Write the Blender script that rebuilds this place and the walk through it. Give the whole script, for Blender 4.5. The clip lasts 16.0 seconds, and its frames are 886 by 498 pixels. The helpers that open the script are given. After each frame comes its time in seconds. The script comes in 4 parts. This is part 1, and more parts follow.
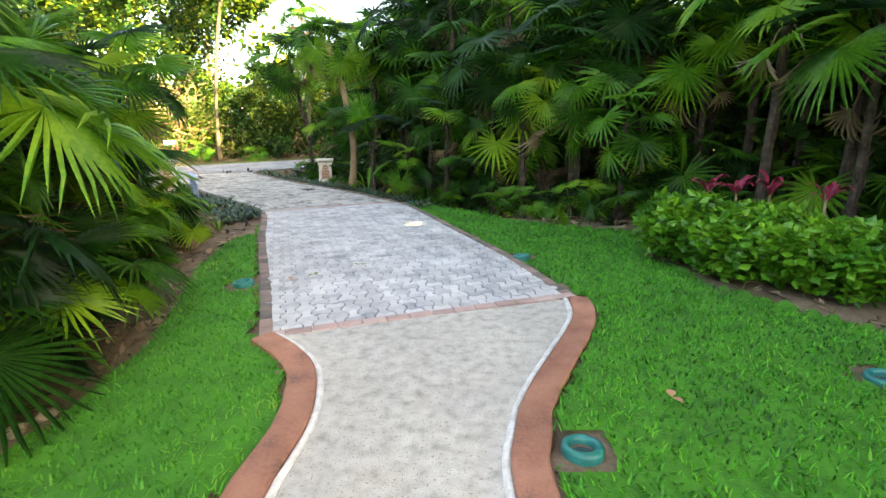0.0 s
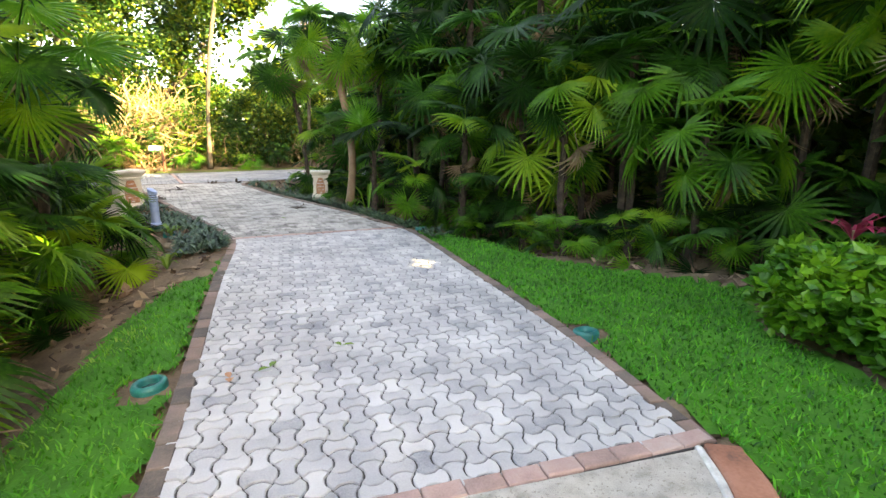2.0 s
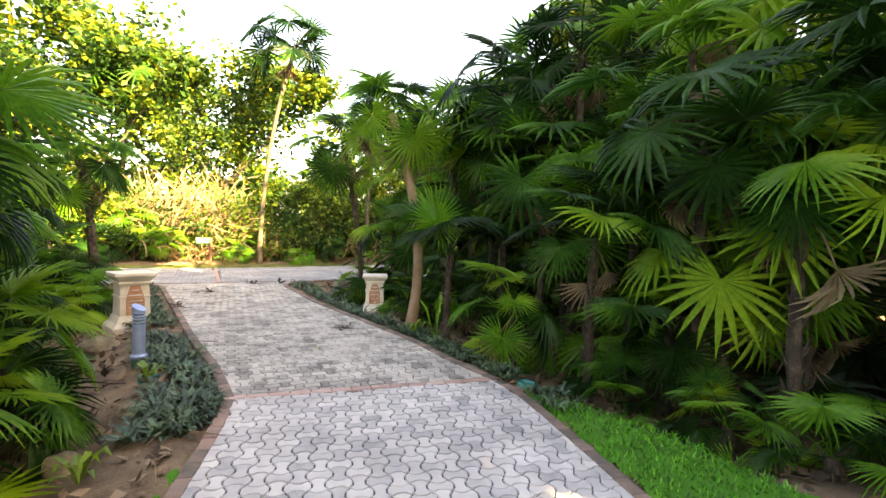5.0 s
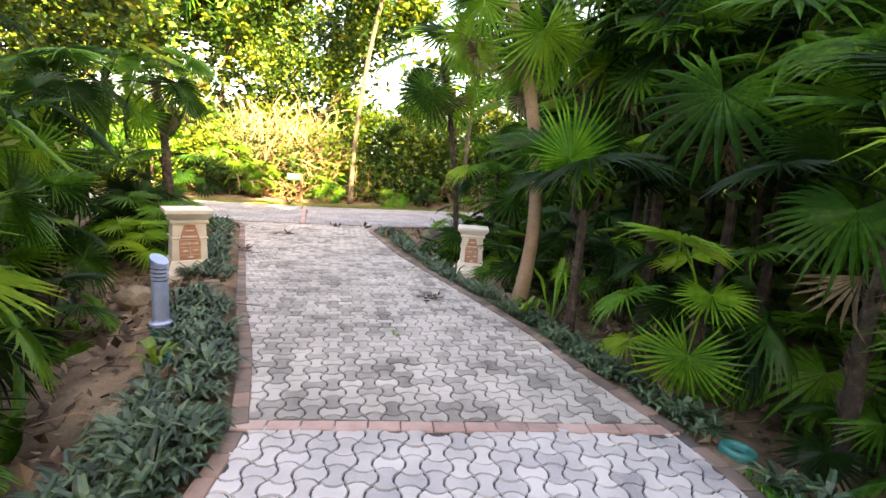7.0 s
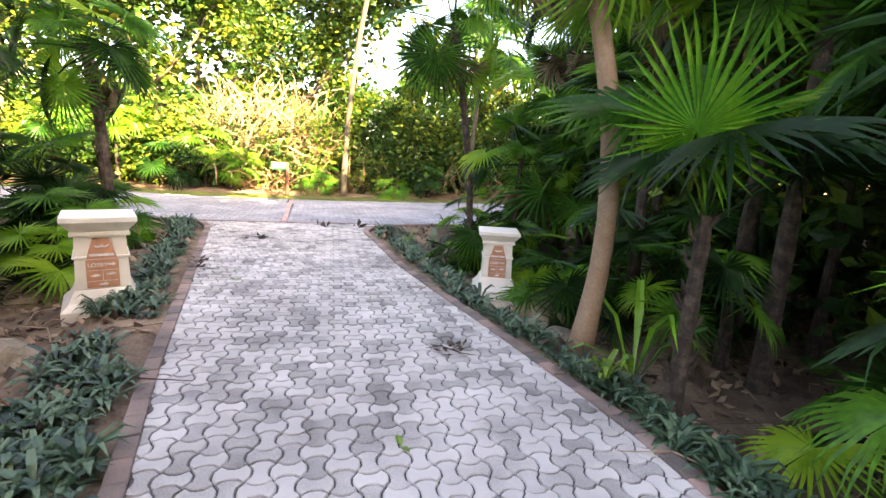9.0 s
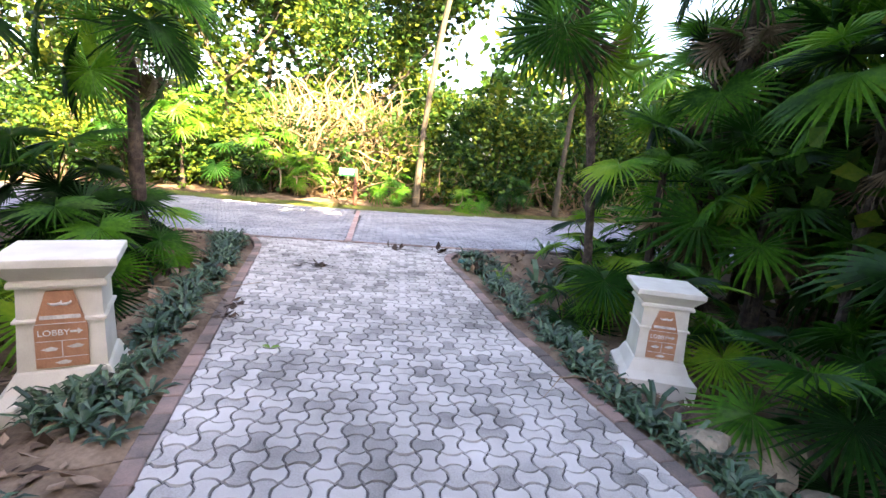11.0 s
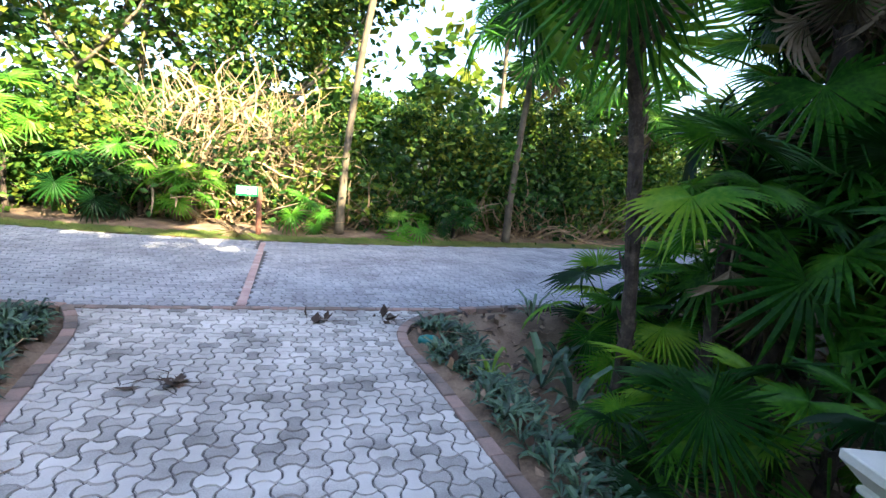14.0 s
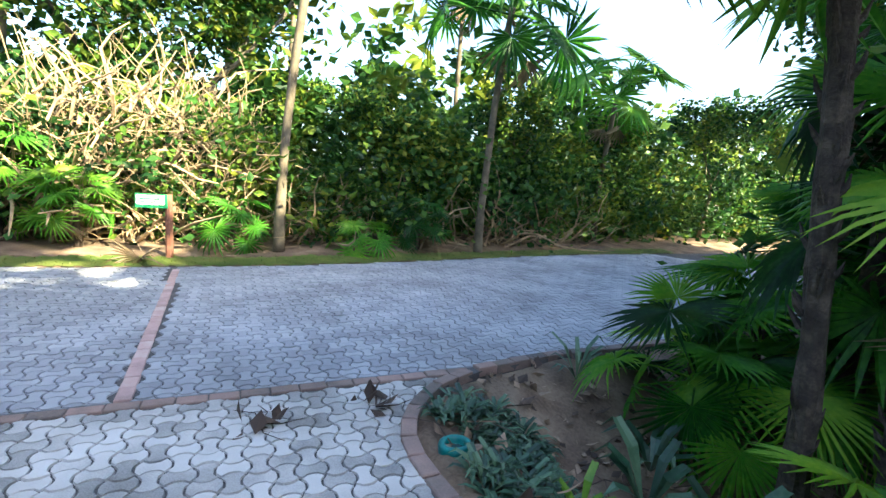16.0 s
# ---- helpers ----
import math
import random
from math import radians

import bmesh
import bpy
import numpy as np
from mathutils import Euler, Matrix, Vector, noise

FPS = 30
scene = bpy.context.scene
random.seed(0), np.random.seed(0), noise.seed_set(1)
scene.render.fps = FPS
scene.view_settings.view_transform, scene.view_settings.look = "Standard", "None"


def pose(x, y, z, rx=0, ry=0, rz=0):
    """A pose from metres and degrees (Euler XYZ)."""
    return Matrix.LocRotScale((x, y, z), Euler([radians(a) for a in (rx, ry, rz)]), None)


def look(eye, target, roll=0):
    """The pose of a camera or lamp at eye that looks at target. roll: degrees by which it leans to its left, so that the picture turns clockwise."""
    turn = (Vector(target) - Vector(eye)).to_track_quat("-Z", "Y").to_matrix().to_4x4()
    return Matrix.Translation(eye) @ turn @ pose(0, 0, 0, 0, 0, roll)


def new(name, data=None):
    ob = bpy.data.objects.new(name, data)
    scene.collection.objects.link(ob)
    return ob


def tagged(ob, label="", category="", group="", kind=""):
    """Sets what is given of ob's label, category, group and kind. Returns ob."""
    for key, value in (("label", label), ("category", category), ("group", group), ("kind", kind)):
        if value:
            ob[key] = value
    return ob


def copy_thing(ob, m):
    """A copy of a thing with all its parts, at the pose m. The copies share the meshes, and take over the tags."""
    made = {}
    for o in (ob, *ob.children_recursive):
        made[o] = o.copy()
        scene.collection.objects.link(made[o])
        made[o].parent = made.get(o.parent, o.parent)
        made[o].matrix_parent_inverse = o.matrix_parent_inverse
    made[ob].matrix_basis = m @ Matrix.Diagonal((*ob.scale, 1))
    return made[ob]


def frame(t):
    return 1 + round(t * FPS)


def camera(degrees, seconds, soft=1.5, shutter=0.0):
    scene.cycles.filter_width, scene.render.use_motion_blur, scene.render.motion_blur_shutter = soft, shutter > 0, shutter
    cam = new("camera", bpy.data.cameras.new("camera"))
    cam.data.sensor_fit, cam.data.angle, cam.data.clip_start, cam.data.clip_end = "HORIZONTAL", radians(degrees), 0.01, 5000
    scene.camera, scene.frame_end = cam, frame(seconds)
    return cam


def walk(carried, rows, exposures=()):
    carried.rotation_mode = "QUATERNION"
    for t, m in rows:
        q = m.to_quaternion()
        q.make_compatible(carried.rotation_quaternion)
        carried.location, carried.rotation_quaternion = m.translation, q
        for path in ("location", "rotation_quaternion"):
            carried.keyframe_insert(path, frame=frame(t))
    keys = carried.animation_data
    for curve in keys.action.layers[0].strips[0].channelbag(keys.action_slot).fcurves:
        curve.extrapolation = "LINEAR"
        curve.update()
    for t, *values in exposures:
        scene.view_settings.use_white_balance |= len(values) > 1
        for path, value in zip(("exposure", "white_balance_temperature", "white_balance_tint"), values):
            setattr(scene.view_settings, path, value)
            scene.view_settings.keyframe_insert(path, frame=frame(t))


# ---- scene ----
cam = camera(86.3, 16.0, soft=1.5)
METRES, EYE, TILT, LEAN, TURN = 15.6, 1.5, 0.0, 0.0, 0.0
ROWS = [
    (0.0, 0.0, 0.0, 0.0, -0.13, -14.49, 0.49),
    (0.5, -0.0017, 0.0308, -0.0002, -0.91, -13.93, 0.15),
    (1.0, -0.0028, 0.0609, -0.0007, -1.61, -13.23, -0.03),
    (1.5, -0.0065, 0.0926, -0.0002, -0.34, -13.19, -0.58),
    (2.0, -0.0122, 0.1211, 0.0004, 0.53, -13.37, -0.62),
    (2.5, -0.0165, 0.1539, 0.0001, 0.84, -13.39, -0.72),
    (3.0, -0.0246, 0.1823, 0.0009, 2.15, -13.16, -1.21),
    (3.5, -0.0293, 0.2123, 0.0007, 2.17, -9.67, -1.83),
    (4.0, -0.0389, 0.2402, 0.0066, 2.7, -4.07, -2.13),
    (4.5, -0.0491, 0.2689, 0.0069, 4.02, -1.36, -1.81),
    (5.0, -0.0613, 0.3017, 0.0062, 6.82, -2.36, -1.66),
    (7.5, -0.112, 0.4563, 0.0001, 19.18, -9.99, -4.19),
    (8.0, -0.1243, 0.4829, 0.0007, 18.0, -9.65, -4.22),
    (8.5, -0.1362, 0.5127, -0.0006, 16.37, -10.05, -3.62),
    (9.0, -0.1535, 0.5422, -0.0017, 18.16, -10.95, -3.35),
    (9.5, -0.1702, 0.5709, -0.0026, 18.96, -10.58, -2.93),
    (10.0, -0.1918, 0.5982, -0.0029, 22.57, -10.32, -3.5),
    (12.5, -0.2768, 0.7235, 0.0017, 27.04, -10.88, -4.91),
    (13.0, -0.2913, 0.7478, 0.0017, 25.05, -9.52, -4.89),
    (13.5, -0.3057, 0.771, 0.0026, 20.11, -8.73, -5.33),
    (14.0, -0.3228, 0.7927, 0.0045, 16.09, -8.61, -5.01),
    (14.5, -0.338, 0.8203, 0.0039, 13.18, -7.78, -4.72),
    (15.0, -0.3543, 0.8464, 0.002, 10.72, -7.6, -5.35),
    (15.5, -0.3696, 0.8753, -0.0003, 8.35, -8.49, -4.63),
    (16.0, -0.3893, 0.9011, 0.0005, 8.37, -7.87, -3.8),
]
walk(cam, [(t, pose(0, 0, EYE, TILT, LEAN, TURN) @ pose(METRES * x, METRES * y, METRES * z, 90 + pitch, roll, yaw)) for t, x, y, z, yaw, pitch, roll in ROWS],
     exposures=[(0.0, 3.95, 9000, 9), (3.0, 3.95, 9800, 15), (5.0, 3.9, 10400, 19), (9.0, 4.1, 8400, 25), (12.5, 3.55, 6600, 22), (16.0, 3.15, 5900, 8)])

# ---- sky and sun: low late sun from beyond the palms ----
SUN_EL, SUN_AZ = 33.5, 116.0   # azimuth from +y towards +x
world = bpy.data.worlds.new("world")
scene.world = world
world.use_nodes = True
wn = world.node_tree.nodes
sky = wn.new("ShaderNodeTexSky")
sky.sky_type, sky.sun_disc = "NISHITA", False
sky.sun_elevation, sky.sun_rotation = radians(SUN_EL), radians(SUN_AZ)
sky.air_density, sky.dust_density, sky.ozone_density = 1.0, 3.0, 1.0
wn["Background"].inputs["Strength"].default_value = 0.09
world.node_tree.links.new(sky.outputs[0], wn["Background"].inputs["Color"])
sun = new("sun", bpy.data.lights.new("sun", "SUN"))
sun.data.energy, sun.data.angle, sun.data.color = 5.0, radians(0.5), (1.0, 0.84, 0.52)
az, el = radians(SUN_AZ), radians(SUN_EL)
sun.matrix_world = look((40 * math.sin(az) * math.cos(el), 40 * math.cos(az) * math.cos(el), 40 * math.sin(el)), (0, 0, 0))
rnd = random.Random(7)


# ---- materials ----
def surface(name, stops, scale=8.0, fine=90.0, rough=0.8, bump=0.3, vary=0.0, attr="", sheer=0.0, spots=None, blotch=0.0, metal=0.0, gloss=0.5):
    """Noise-mixed colours in world space with fine grain, relief, and a spread of tones from piece to piece."""
    m = bpy.data.materials.new(name)
    m.use_nodes = True
    t = m.node_tree
    n, l = t.nodes, t.links
    p = n["Principled BSDF"]
    geo = n.new("ShaderNodeNewGeometry")

    def noise_at(s, detail=4.0):
        x = n.new("ShaderNodeTexNoise")
        x.inputs["Scale"].default_value, x.inputs["Detail"].default_value = s, detail
        l.new(geo.outputs["Position"], x.inputs["Vector"])
        return x.outputs["Fac"]

    def maths(op, a, b):
        x = n.new("ShaderNodeMath")
        x.operation = op
        for k, v in enumerate((a, b)):
            if isinstance(v, (int, float)):
                x.inputs[k].default_value = v
            else:
                l.new(v, x.inputs[k])
        return x.outputs[0]
    big, small = noise_at(scale), noise_at(fine, 3.0)
    fac = maths("ADD", maths("MULTIPLY", big, 0.7), maths("MULTIPLY", small, 0.3))
    if vary or attr:
        if attr:
            a = n.new("ShaderNodeAttribute")
            a.attribute_name = attr
            tone = a.outputs["Fac"]
        else:
            tone = n.new("ShaderNodeObjectInfo").outputs["Random"]
        fac = maths("ADD", fac, maths("MULTIPLY", maths("SUBTRACT", tone, 0.5), vary))
    r = n.new("ShaderNodeValToRGB")
    e = r.color_ramp.elements
    while len(e) < len(stops):
        e.new(0.5)
    for k, (at, c) in enumerate(stops):
        e[k].position, e[k].color = at, (*c, 1)
    l.new(fac, r.inputs[0])
    col = r.outputs[0]
    if blotch:
        b = noise_at(0.9, 5.0)
        q = n.new("ShaderNodeValToRGB")
        q.color_ramp.elements[0].position, q.color_ramp.elements[1].position = 0.38, 0.62
        q.color_ramp.elements[0].color = (1 - blotch, 1 - blotch, 1 - blotch, 1)
        l.new(b, q.inputs[0])
        x = n.new("ShaderNodeMix")
        x.data_type, x.blend_type = "RGBA", "MULTIPLY"
        x.inputs[0].default_value = 1.0
        l.new(col, x.inputs[6]), l.new(q.outputs[0], x.inputs[7])
        col = x.outputs[2]
    if spots:
        s = noise_at(spots[0], 6.0)
        q = n.new("ShaderNodeValToRGB")
        q.color_ramp.elements[0].position, q.color_ramp.elements[1].position = spots[1], spots[1] + 0.06
        l.new(s, q.inputs[0])
        x = n.new("ShaderNodeMix")
        x.data_type = "RGBA"
        l.new(q.outputs[0], x.inputs[0]), l.new(col, x.inputs[6])
        x.inputs[7].default_value = (*spots[2], 1)
        col = x.outputs[2]
    l.new(col, p.inputs["Base Color"])
    p.inputs["Roughness"].default_value, p.inputs["Metallic"].default_value, p.inputs["Specular IOR Level"].default_value = rough, metal, gloss
    if bump:
        b = n.new("ShaderNodeBump")
        b.inputs["Strength"].default_value, b.inputs["Distance"].default_value = bump, 0.01
        l.new(small, b.inputs["Height"]), l.new(b.outputs[0], p.inputs["Normal"])
    if sheer:
        tr, mx = n.new("ShaderNodeBsdfTranslucent"), n.new("ShaderNodeMixShader")
        l.new(col, tr.inputs["Color"])
        mx.inputs[0].default_value = sheer
        l.new(p.outputs[0], mx.inputs[1]), l.new(tr.outputs[0], mx.inputs[2])
        l.new(mx.outputs[0], n["Material Output"].inputs["Surface"])
    return m


PAVER1 = [(0.2, (0.26, 0.27, 0.30)), (0.36, (0.45, 0.45, 0.47)), (0.7, (0.68, 0.67, 0.67))]
PAVER2 = [(0.2, (0.17, 0.165, 0.155)), (0.38, (0.36, 0.345, 0.325)), (0.54, (0.54, 0.52, 0.49)), (0.8, (0.64, 0.62, 0.59))]
PAVER3 = [(0.2, (0.22, 0.23, 0.25)), (0.5, (0.36, 0.37, 0.40)), (0.8, (0.46, 0.47, 0.49))]
M = dict(
    earth=surface("dry_earth", [(0.3, (0.08, 0.05, 0.032)), (0.5, (0.20, 0.135, 0.085)), (0.7, (0.33, 0.24, 0.16))], 3.0, 40, 0.95, 0.8, blotch=0.4),
    turf=surface("turf_soil", [(0.3, (0.018, 0.11, 0.006)), (0.6, (0.045, 0.22, 0.012))], 5.0, 60, 0.95, 0.6),
    grass=surface("grass_blade", [(0.26, (0.006, 0.085, 0.005)), (0.5, (0.026, 0.29, 0.011)), (0.70, (0.07, 0.41, 0.018)), (0.92, (0.18, 0.46, 0.04))], 1.6, 30, 0.5, 0.0, sheer=0.3, vary=0.6, attr="tone"),
    drygrass=surface("dry_grass_blade", [(0.28, (0.015, 0.12, 0.007)), (0.5, (0.05, 0.30, 0.016)), (0.66, (0.15, 0.38, 0.035)), (0.88, (0.38, 0.35, 0.13))], 1.6, 30, 0.6, 0.0, sheer=0.3, vary=0.22, attr="tone"),
    concrete=surface("worn_concrete", [(0.32, (0.33, 0.31, 0.275)), (0.46, (0.54, 0.505, 0.455)), (0.62, (0.66, 0.625, 0.575))], 12.0, 170, 0.9, 0.9, blotch=0.14, spots=(60, 0.60, (0.30, 0.275, 0.235))),
    white_strip=surface("pale_mortar", [(0.3, (0.45, 0.43, 0.40)), (0.6, (0.74, 0.72, 0.69))], 14, 70, 0.85, 0.5),
    terracotta=surface("terracotta_paint", [(0.3, (0.17, 0.10, 0.075)), (0.44, (0.40, 0.165, 0.105)), (0.65, (0.52, 0.24, 0.16))], 5.0, 60, 0.8, 0.5, blotch=0.4),
    joint=surface("joint_sand", [(0.3, (0.045, 0.045, 0.048)), (0.7, (0.12, 0.115, 0.11))], 6.0, 120, 0.95, 0.6),
    paver1=surface("pale_paver", PAVER1, 3.0, 120, 0.75, 0.35, vary=0.32, blotch=0.16),
    paver1s=surface("pale_paver_rest", PAVER1, 3.0, 120, 0.75, 0.35, vary=0.32, attr="tone", blotch=0.16),
    paver2=surface("grey_paver", PAVER2, 2.5, 120, 0.75, 0.35, vary=0.34, blotch=0.28),
    paver2s=surface("grey_paver_rest", PAVER2, 2.5, 120, 0.75, 0.35, vary=0.34, attr="tone", blotch=0.28),
    paver3=surface("road_paver", PAVER3, 1.5, 120, 0.7, 0.35, vary=0.3, blotch=0.25),
    paver3s=surface("road_paver_rest", PAVER3, 1.5, 120, 0.7, 0.35, vary=0.3, attr="tone", blotch=0.25),
    brick=surface("edge_brick", [(0.2, (0.11, 0.095, 0.085)), (0.45, (0.22, 0.165, 0.14)), (0.75, (0.36, 0.24, 0.20))], 6.0, 90, 0.85, 0.5, vary=0.5, blotch=0.3),
    pinkbrick=surface("pink_brick", [(0.2, (0.27, 0.19, 0.17)), (0.5, (0.47, 0.31, 0.28)), (0.8, (0.54, 0.42, 0.38))], 6.0, 90, 0.85, 0.5, vary=0.4),
    leaf=surface("fan_leaf", [(0.28, (0.006, 0.034, 0.007)), (0.46, (0.020, 0.095, 0.012)), (0.62, (0.085, 0.27, 0.022)), (0.84, (0.27, 0.44, 0.035))], 1.2, 25, 0.42, 0.0, vary=0.5, sheer=0.45, gloss=0.25),
    verge=surface("olive_grass_blade", [(0.30, (0.04, 0.075, 0.014)), (0.5, (0.10, 0.14, 0.024)), (0.8, (0.24, 0.22, 0.08))], 1.6, 30, 0.6, 0.0, sheer=0.2, vary=0.4, attr="tone"),
    dead=surface("dead_frond", [(0.3, (0.10, 0.07, 0.04)), (0.6, (0.25, 0.18, 0.11)), (0.8, (0.36, 0.29, 0.2))], 4, 30, 0.85, 0.0, vary=0.4, sheer=0.15),
    fibre=surface("fibrous_trunk", [(0.3, (0.016, 0.011, 0.008)), (0.5, (0.05, 0.036, 0.026)), (0.72, (0.13, 0.098, 0.07))], 12, 60, 0.95, 1.0),
    bark=surface("smooth_bark", [(0.3, (0.17, 0.10, 0.06)), (0.5, (0.28, 0.18, 0.11)), (0.7, (0.36, 0.27, 0.19))], 4, 40, 0.85, 0.5, spots=(22, 0.68, (0.42, 0.36, 0.28))),
    greybark=surface("grey_bark", [(0.3, (0.05, 0.042, 0.03)), (0.6, (0.14, 0.115, 0.075))], 5, 50, 0.9, 0.8),
    crown=surface("tree_leaf", [(0.28, (0.012, 0.045, 0.014)), (0.48, (0.04, 0.115, 0.02)), (0.62, (0.11, 0.19, 0.022)), (0.78, (0.22, 0.24, 0.03))], 0.6, 30, 0.45, 0.0, vary=0.5, attr="tone", sheer=0.4, gloss=0.25),
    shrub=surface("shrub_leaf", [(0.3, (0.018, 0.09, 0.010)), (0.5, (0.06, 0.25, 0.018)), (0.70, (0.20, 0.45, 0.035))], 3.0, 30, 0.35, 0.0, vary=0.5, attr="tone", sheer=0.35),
    lily=surface("bed_leaf", [(0.3, (0.014, 0.04, 0.02)), (0.5, (0.035, 0.09, 0.045)), (0.7, (0.10, 0.17, 0.09))], 6.0, 30, 0.4, 0.0, vary=0.5, attr="tone", sheer=0.15),
    bright=surface("bright_leaf", [(0.3, (0.06, 0.16, 0.015)), (0.7, (0.2, 0.32, 0.03))], 6.0, 30, 0.4, 0.0, sheer=0.3),
    pink=surface("pink_leaf", [(0.3, (0.14, 0.012, 0.03)), (0.7, (0.50, 0.05, 0.12))], 9.0, 30, 0.4, 0.0, sheer=0.3),
    litter=surface("leaf_litter", [(0.3, (0.05, 0.032, 0.022)), (0.5, (0.13, 0.082, 0.052)), (0.72, (0.30, 0.21, 0.14))], 9.0, 50, 0.9, 0.0, vary=0.7, attr="tone"),
    twig=surface("dry_twig", [(0.3, (0.14, 0.095, 0.055)), (0.6, (0.38, 0.28, 0.165))], 6, 40, 0.9, 0.0),
    cream=surface("cream_stucco", [(0.3, (0.62, 0.57, 0.47)), (0.6, (0.76, 0.72, 0.62))], 5, 160, 0.8, 0.25, blotch=0.08),
    plaque=surface("terracotta_plaque", [(0.3, (0.36, 0.17, 0.09)), (0.6, (0.50, 0.25, 0.14))], 12, 90, 0.75, 0.3),
    # Grey lamp metal with the blue of the reflected sky put into its colour.
    lamp_body=surface("sky_tinted_grey_metal", [(0.3, (0.26, 0.38, 0.62)), (0.6, (0.36, 0.48, 0.74))], 8, 90, 0.4, 0.1, metal=0.3),
    teal=surface("teal_plastic", [(0.3, (0.003, 0.11, 0.10)), (0.6, (0.006, 0.19, 0.17))], 12, 80, 0.4, 0.1),
    lens=surface("dark_lens", [(0.3, (0.02, 0.05, 0.05)), (0.6, (0.05, 0.09, 0.09))], 9, 60, 0.15, 0.0),
    rock=surface("limestone_rock", [(0.3, (0.13, 0.11, 0.075)), (0.5, (0.24, 0.20, 0.14)), (0.7, (0.34, 0.28, 0.2))], 5, 50, 0.9, 0.9),
    sign_white=surface("white_panel", [(0.3, (0.7, 0.7, 0.68)), (0.6, (0.82, 0.82, 0.8))], 9, 60, 0.5, 0.0),
    sign_green=surface("green_paint", [(0.3, (0.01, 0.15, 0.06)), (0.6, (0.02, 0.22, 0.09))], 9, 60, 0.5, 0.0),
    post=surface("stained_post", [(0.3, (0.12, 0.05, 0.03)), (0.6, (0.24, 0.10, 0.06))], 9, 60, 0.7, 0.3),
)


# ---- mesh tools ----
class Build:
    def __init__(self):
        self.v, self.f, self.mi, self.tone = [], [], [], []

    def add(self, verts, faces, mi=0, tone=0.5):
        k = len(self.v)
        self.v.extend(verts)
        self.tone.extend([tone] * len(verts))
        for q in faces:
            self.f.append([i + k for i in q])
            self.mi.append(mi)

    def box(self, lo, hi, mi=0):
        (a, b, c), (d, e, g) = lo, hi
        self.add([(a, b, c), (d, b, c), (d, e, c), (a, e, c), (a, b, g), (d, b, g), (d, e, g), (a, e, g)],
                 [(3, 2, 1, 0), (4, 5, 6, 7), (0, 1, 5, 4), (1, 2, 6, 5), (2, 3, 7, 6), (3, 0, 4, 7)], mi)

    def tube(self, pts, radii, sides=8, mi=0, tone=0.5, jag=0.0):
        """A tapered tube along points, closed at both ends."""
        pts = [Vector(p) for p in pts]
        verts = []
        for i, p in enumerate(pts):
            d = (pts[min(i + 1, len(pts) - 1)] - pts[max(i - 1, 0)]).normalized()
            side = d.cross(Vector((0.31, 0.95, 0.1))).normalized()
            up = d.cross(side)
            for k in range(sides):
                a = 2 * math.pi * k / sides
                r = radii[i] * (1 + (jag * (rnd.random() - 0.5) if jag else 0))
                verts.append(p + side * (r * math.cos(a)) + up * (r * math.sin(a)))
        faces = [(i * sides + k, i * sides + (k + 1) % sides, (i + 1) * sides + (k + 1) % sides, (i + 1) * sides + k)
                 for i in range(len(pts) - 1) for k in range(sides)]
        faces += [tuple(reversed(range(sides))), tuple(range((len(pts) - 1) * sides, len(pts) * sides))]
        self.add(verts, faces, mi, tone)

    def rings(self, profile, sides=24, mi=0):
        """A turned shape from (radius, height) pairs."""
        verts = [(r * math.cos(2 * math.pi * k / sides), r * math.sin(2 * math.pi * k / sides), z) for r, z in profile for k in range(sides)]
        self.add(verts, [(i * sides + k, i * sides + (k + 1) % sides, (i + 1) * sides + (k + 1) % sides, (i + 1) * sides + k)
                         for i in range(len(profile) - 1) for k in range(sides)], mi)

    def mesh(self, name, mats, smooth=False):
        me = bpy.data.meshes.new(name)
        me.from_pydata([tuple(p) for p in self.v], [], self.f)
        for m in mats:
            me.materials.append(m)
        if len(mats) > 1:
            me.polygons.foreach_set("material_index", self.mi)
        if smooth:
            me.polygons.foreach_set("use_smooth", [True] * len(me.polygons))
        a = me.attributes.new("tone", "FLOAT", "POINT")
        a.data.foreach_set("value", self.tone)
        me.update()
        return me

    def ob(self, name, mats, parent=None, smooth=False):
        o = new(name, self.mesh(name, mats, smooth))
        o.parent = parent
        return o


def empty(name, m):
    o = new(name)
    o.empty_display_size = 0.1
    o.matrix_basis = m
    return o


def curve_through(pts, per=8):
    """A smooth line through plan points."""
    p = [np.array(q, float) for q in pts]
    p = [2 * p[0] - p[1]] + p + [2 * p[-1] - p[-2]]
    out = []
    for i in range(1, len(p) - 2):
        for k in range(per):
            t = k / per
            out.append(0.5 * (2 * p[i] + (p[i + 1] - p[i - 1]) * t + (2 * p[i - 1] - 5 * p[i] + 4 * p[i + 1] - p[i + 2]) * t * t
                              + (3 * p[i] - p[i - 1] - 3 * p[i + 1] + p[i + 2]) * t ** 3))
    out.append(p[-2])
    return np.array(out)


def inside(P, poly):
    """Which of the plan points P lie in the polygon."""
    x, y = P[:, 0], P[:, 1]
    res = np.zeros(len(P), bool)
    a = np.asarray(poly)
    b = np.roll(a, -1, axis=0)
    for (x0, y0), (x1, y1) in zip(a, b):
        if y0 == y1:
            continue
        hit = ((y0 > y) != (y1 > y)) & (x < (x1 - x0) * (y - y0) / (y1 - y0) + x0)
        res ^= hit
    return res


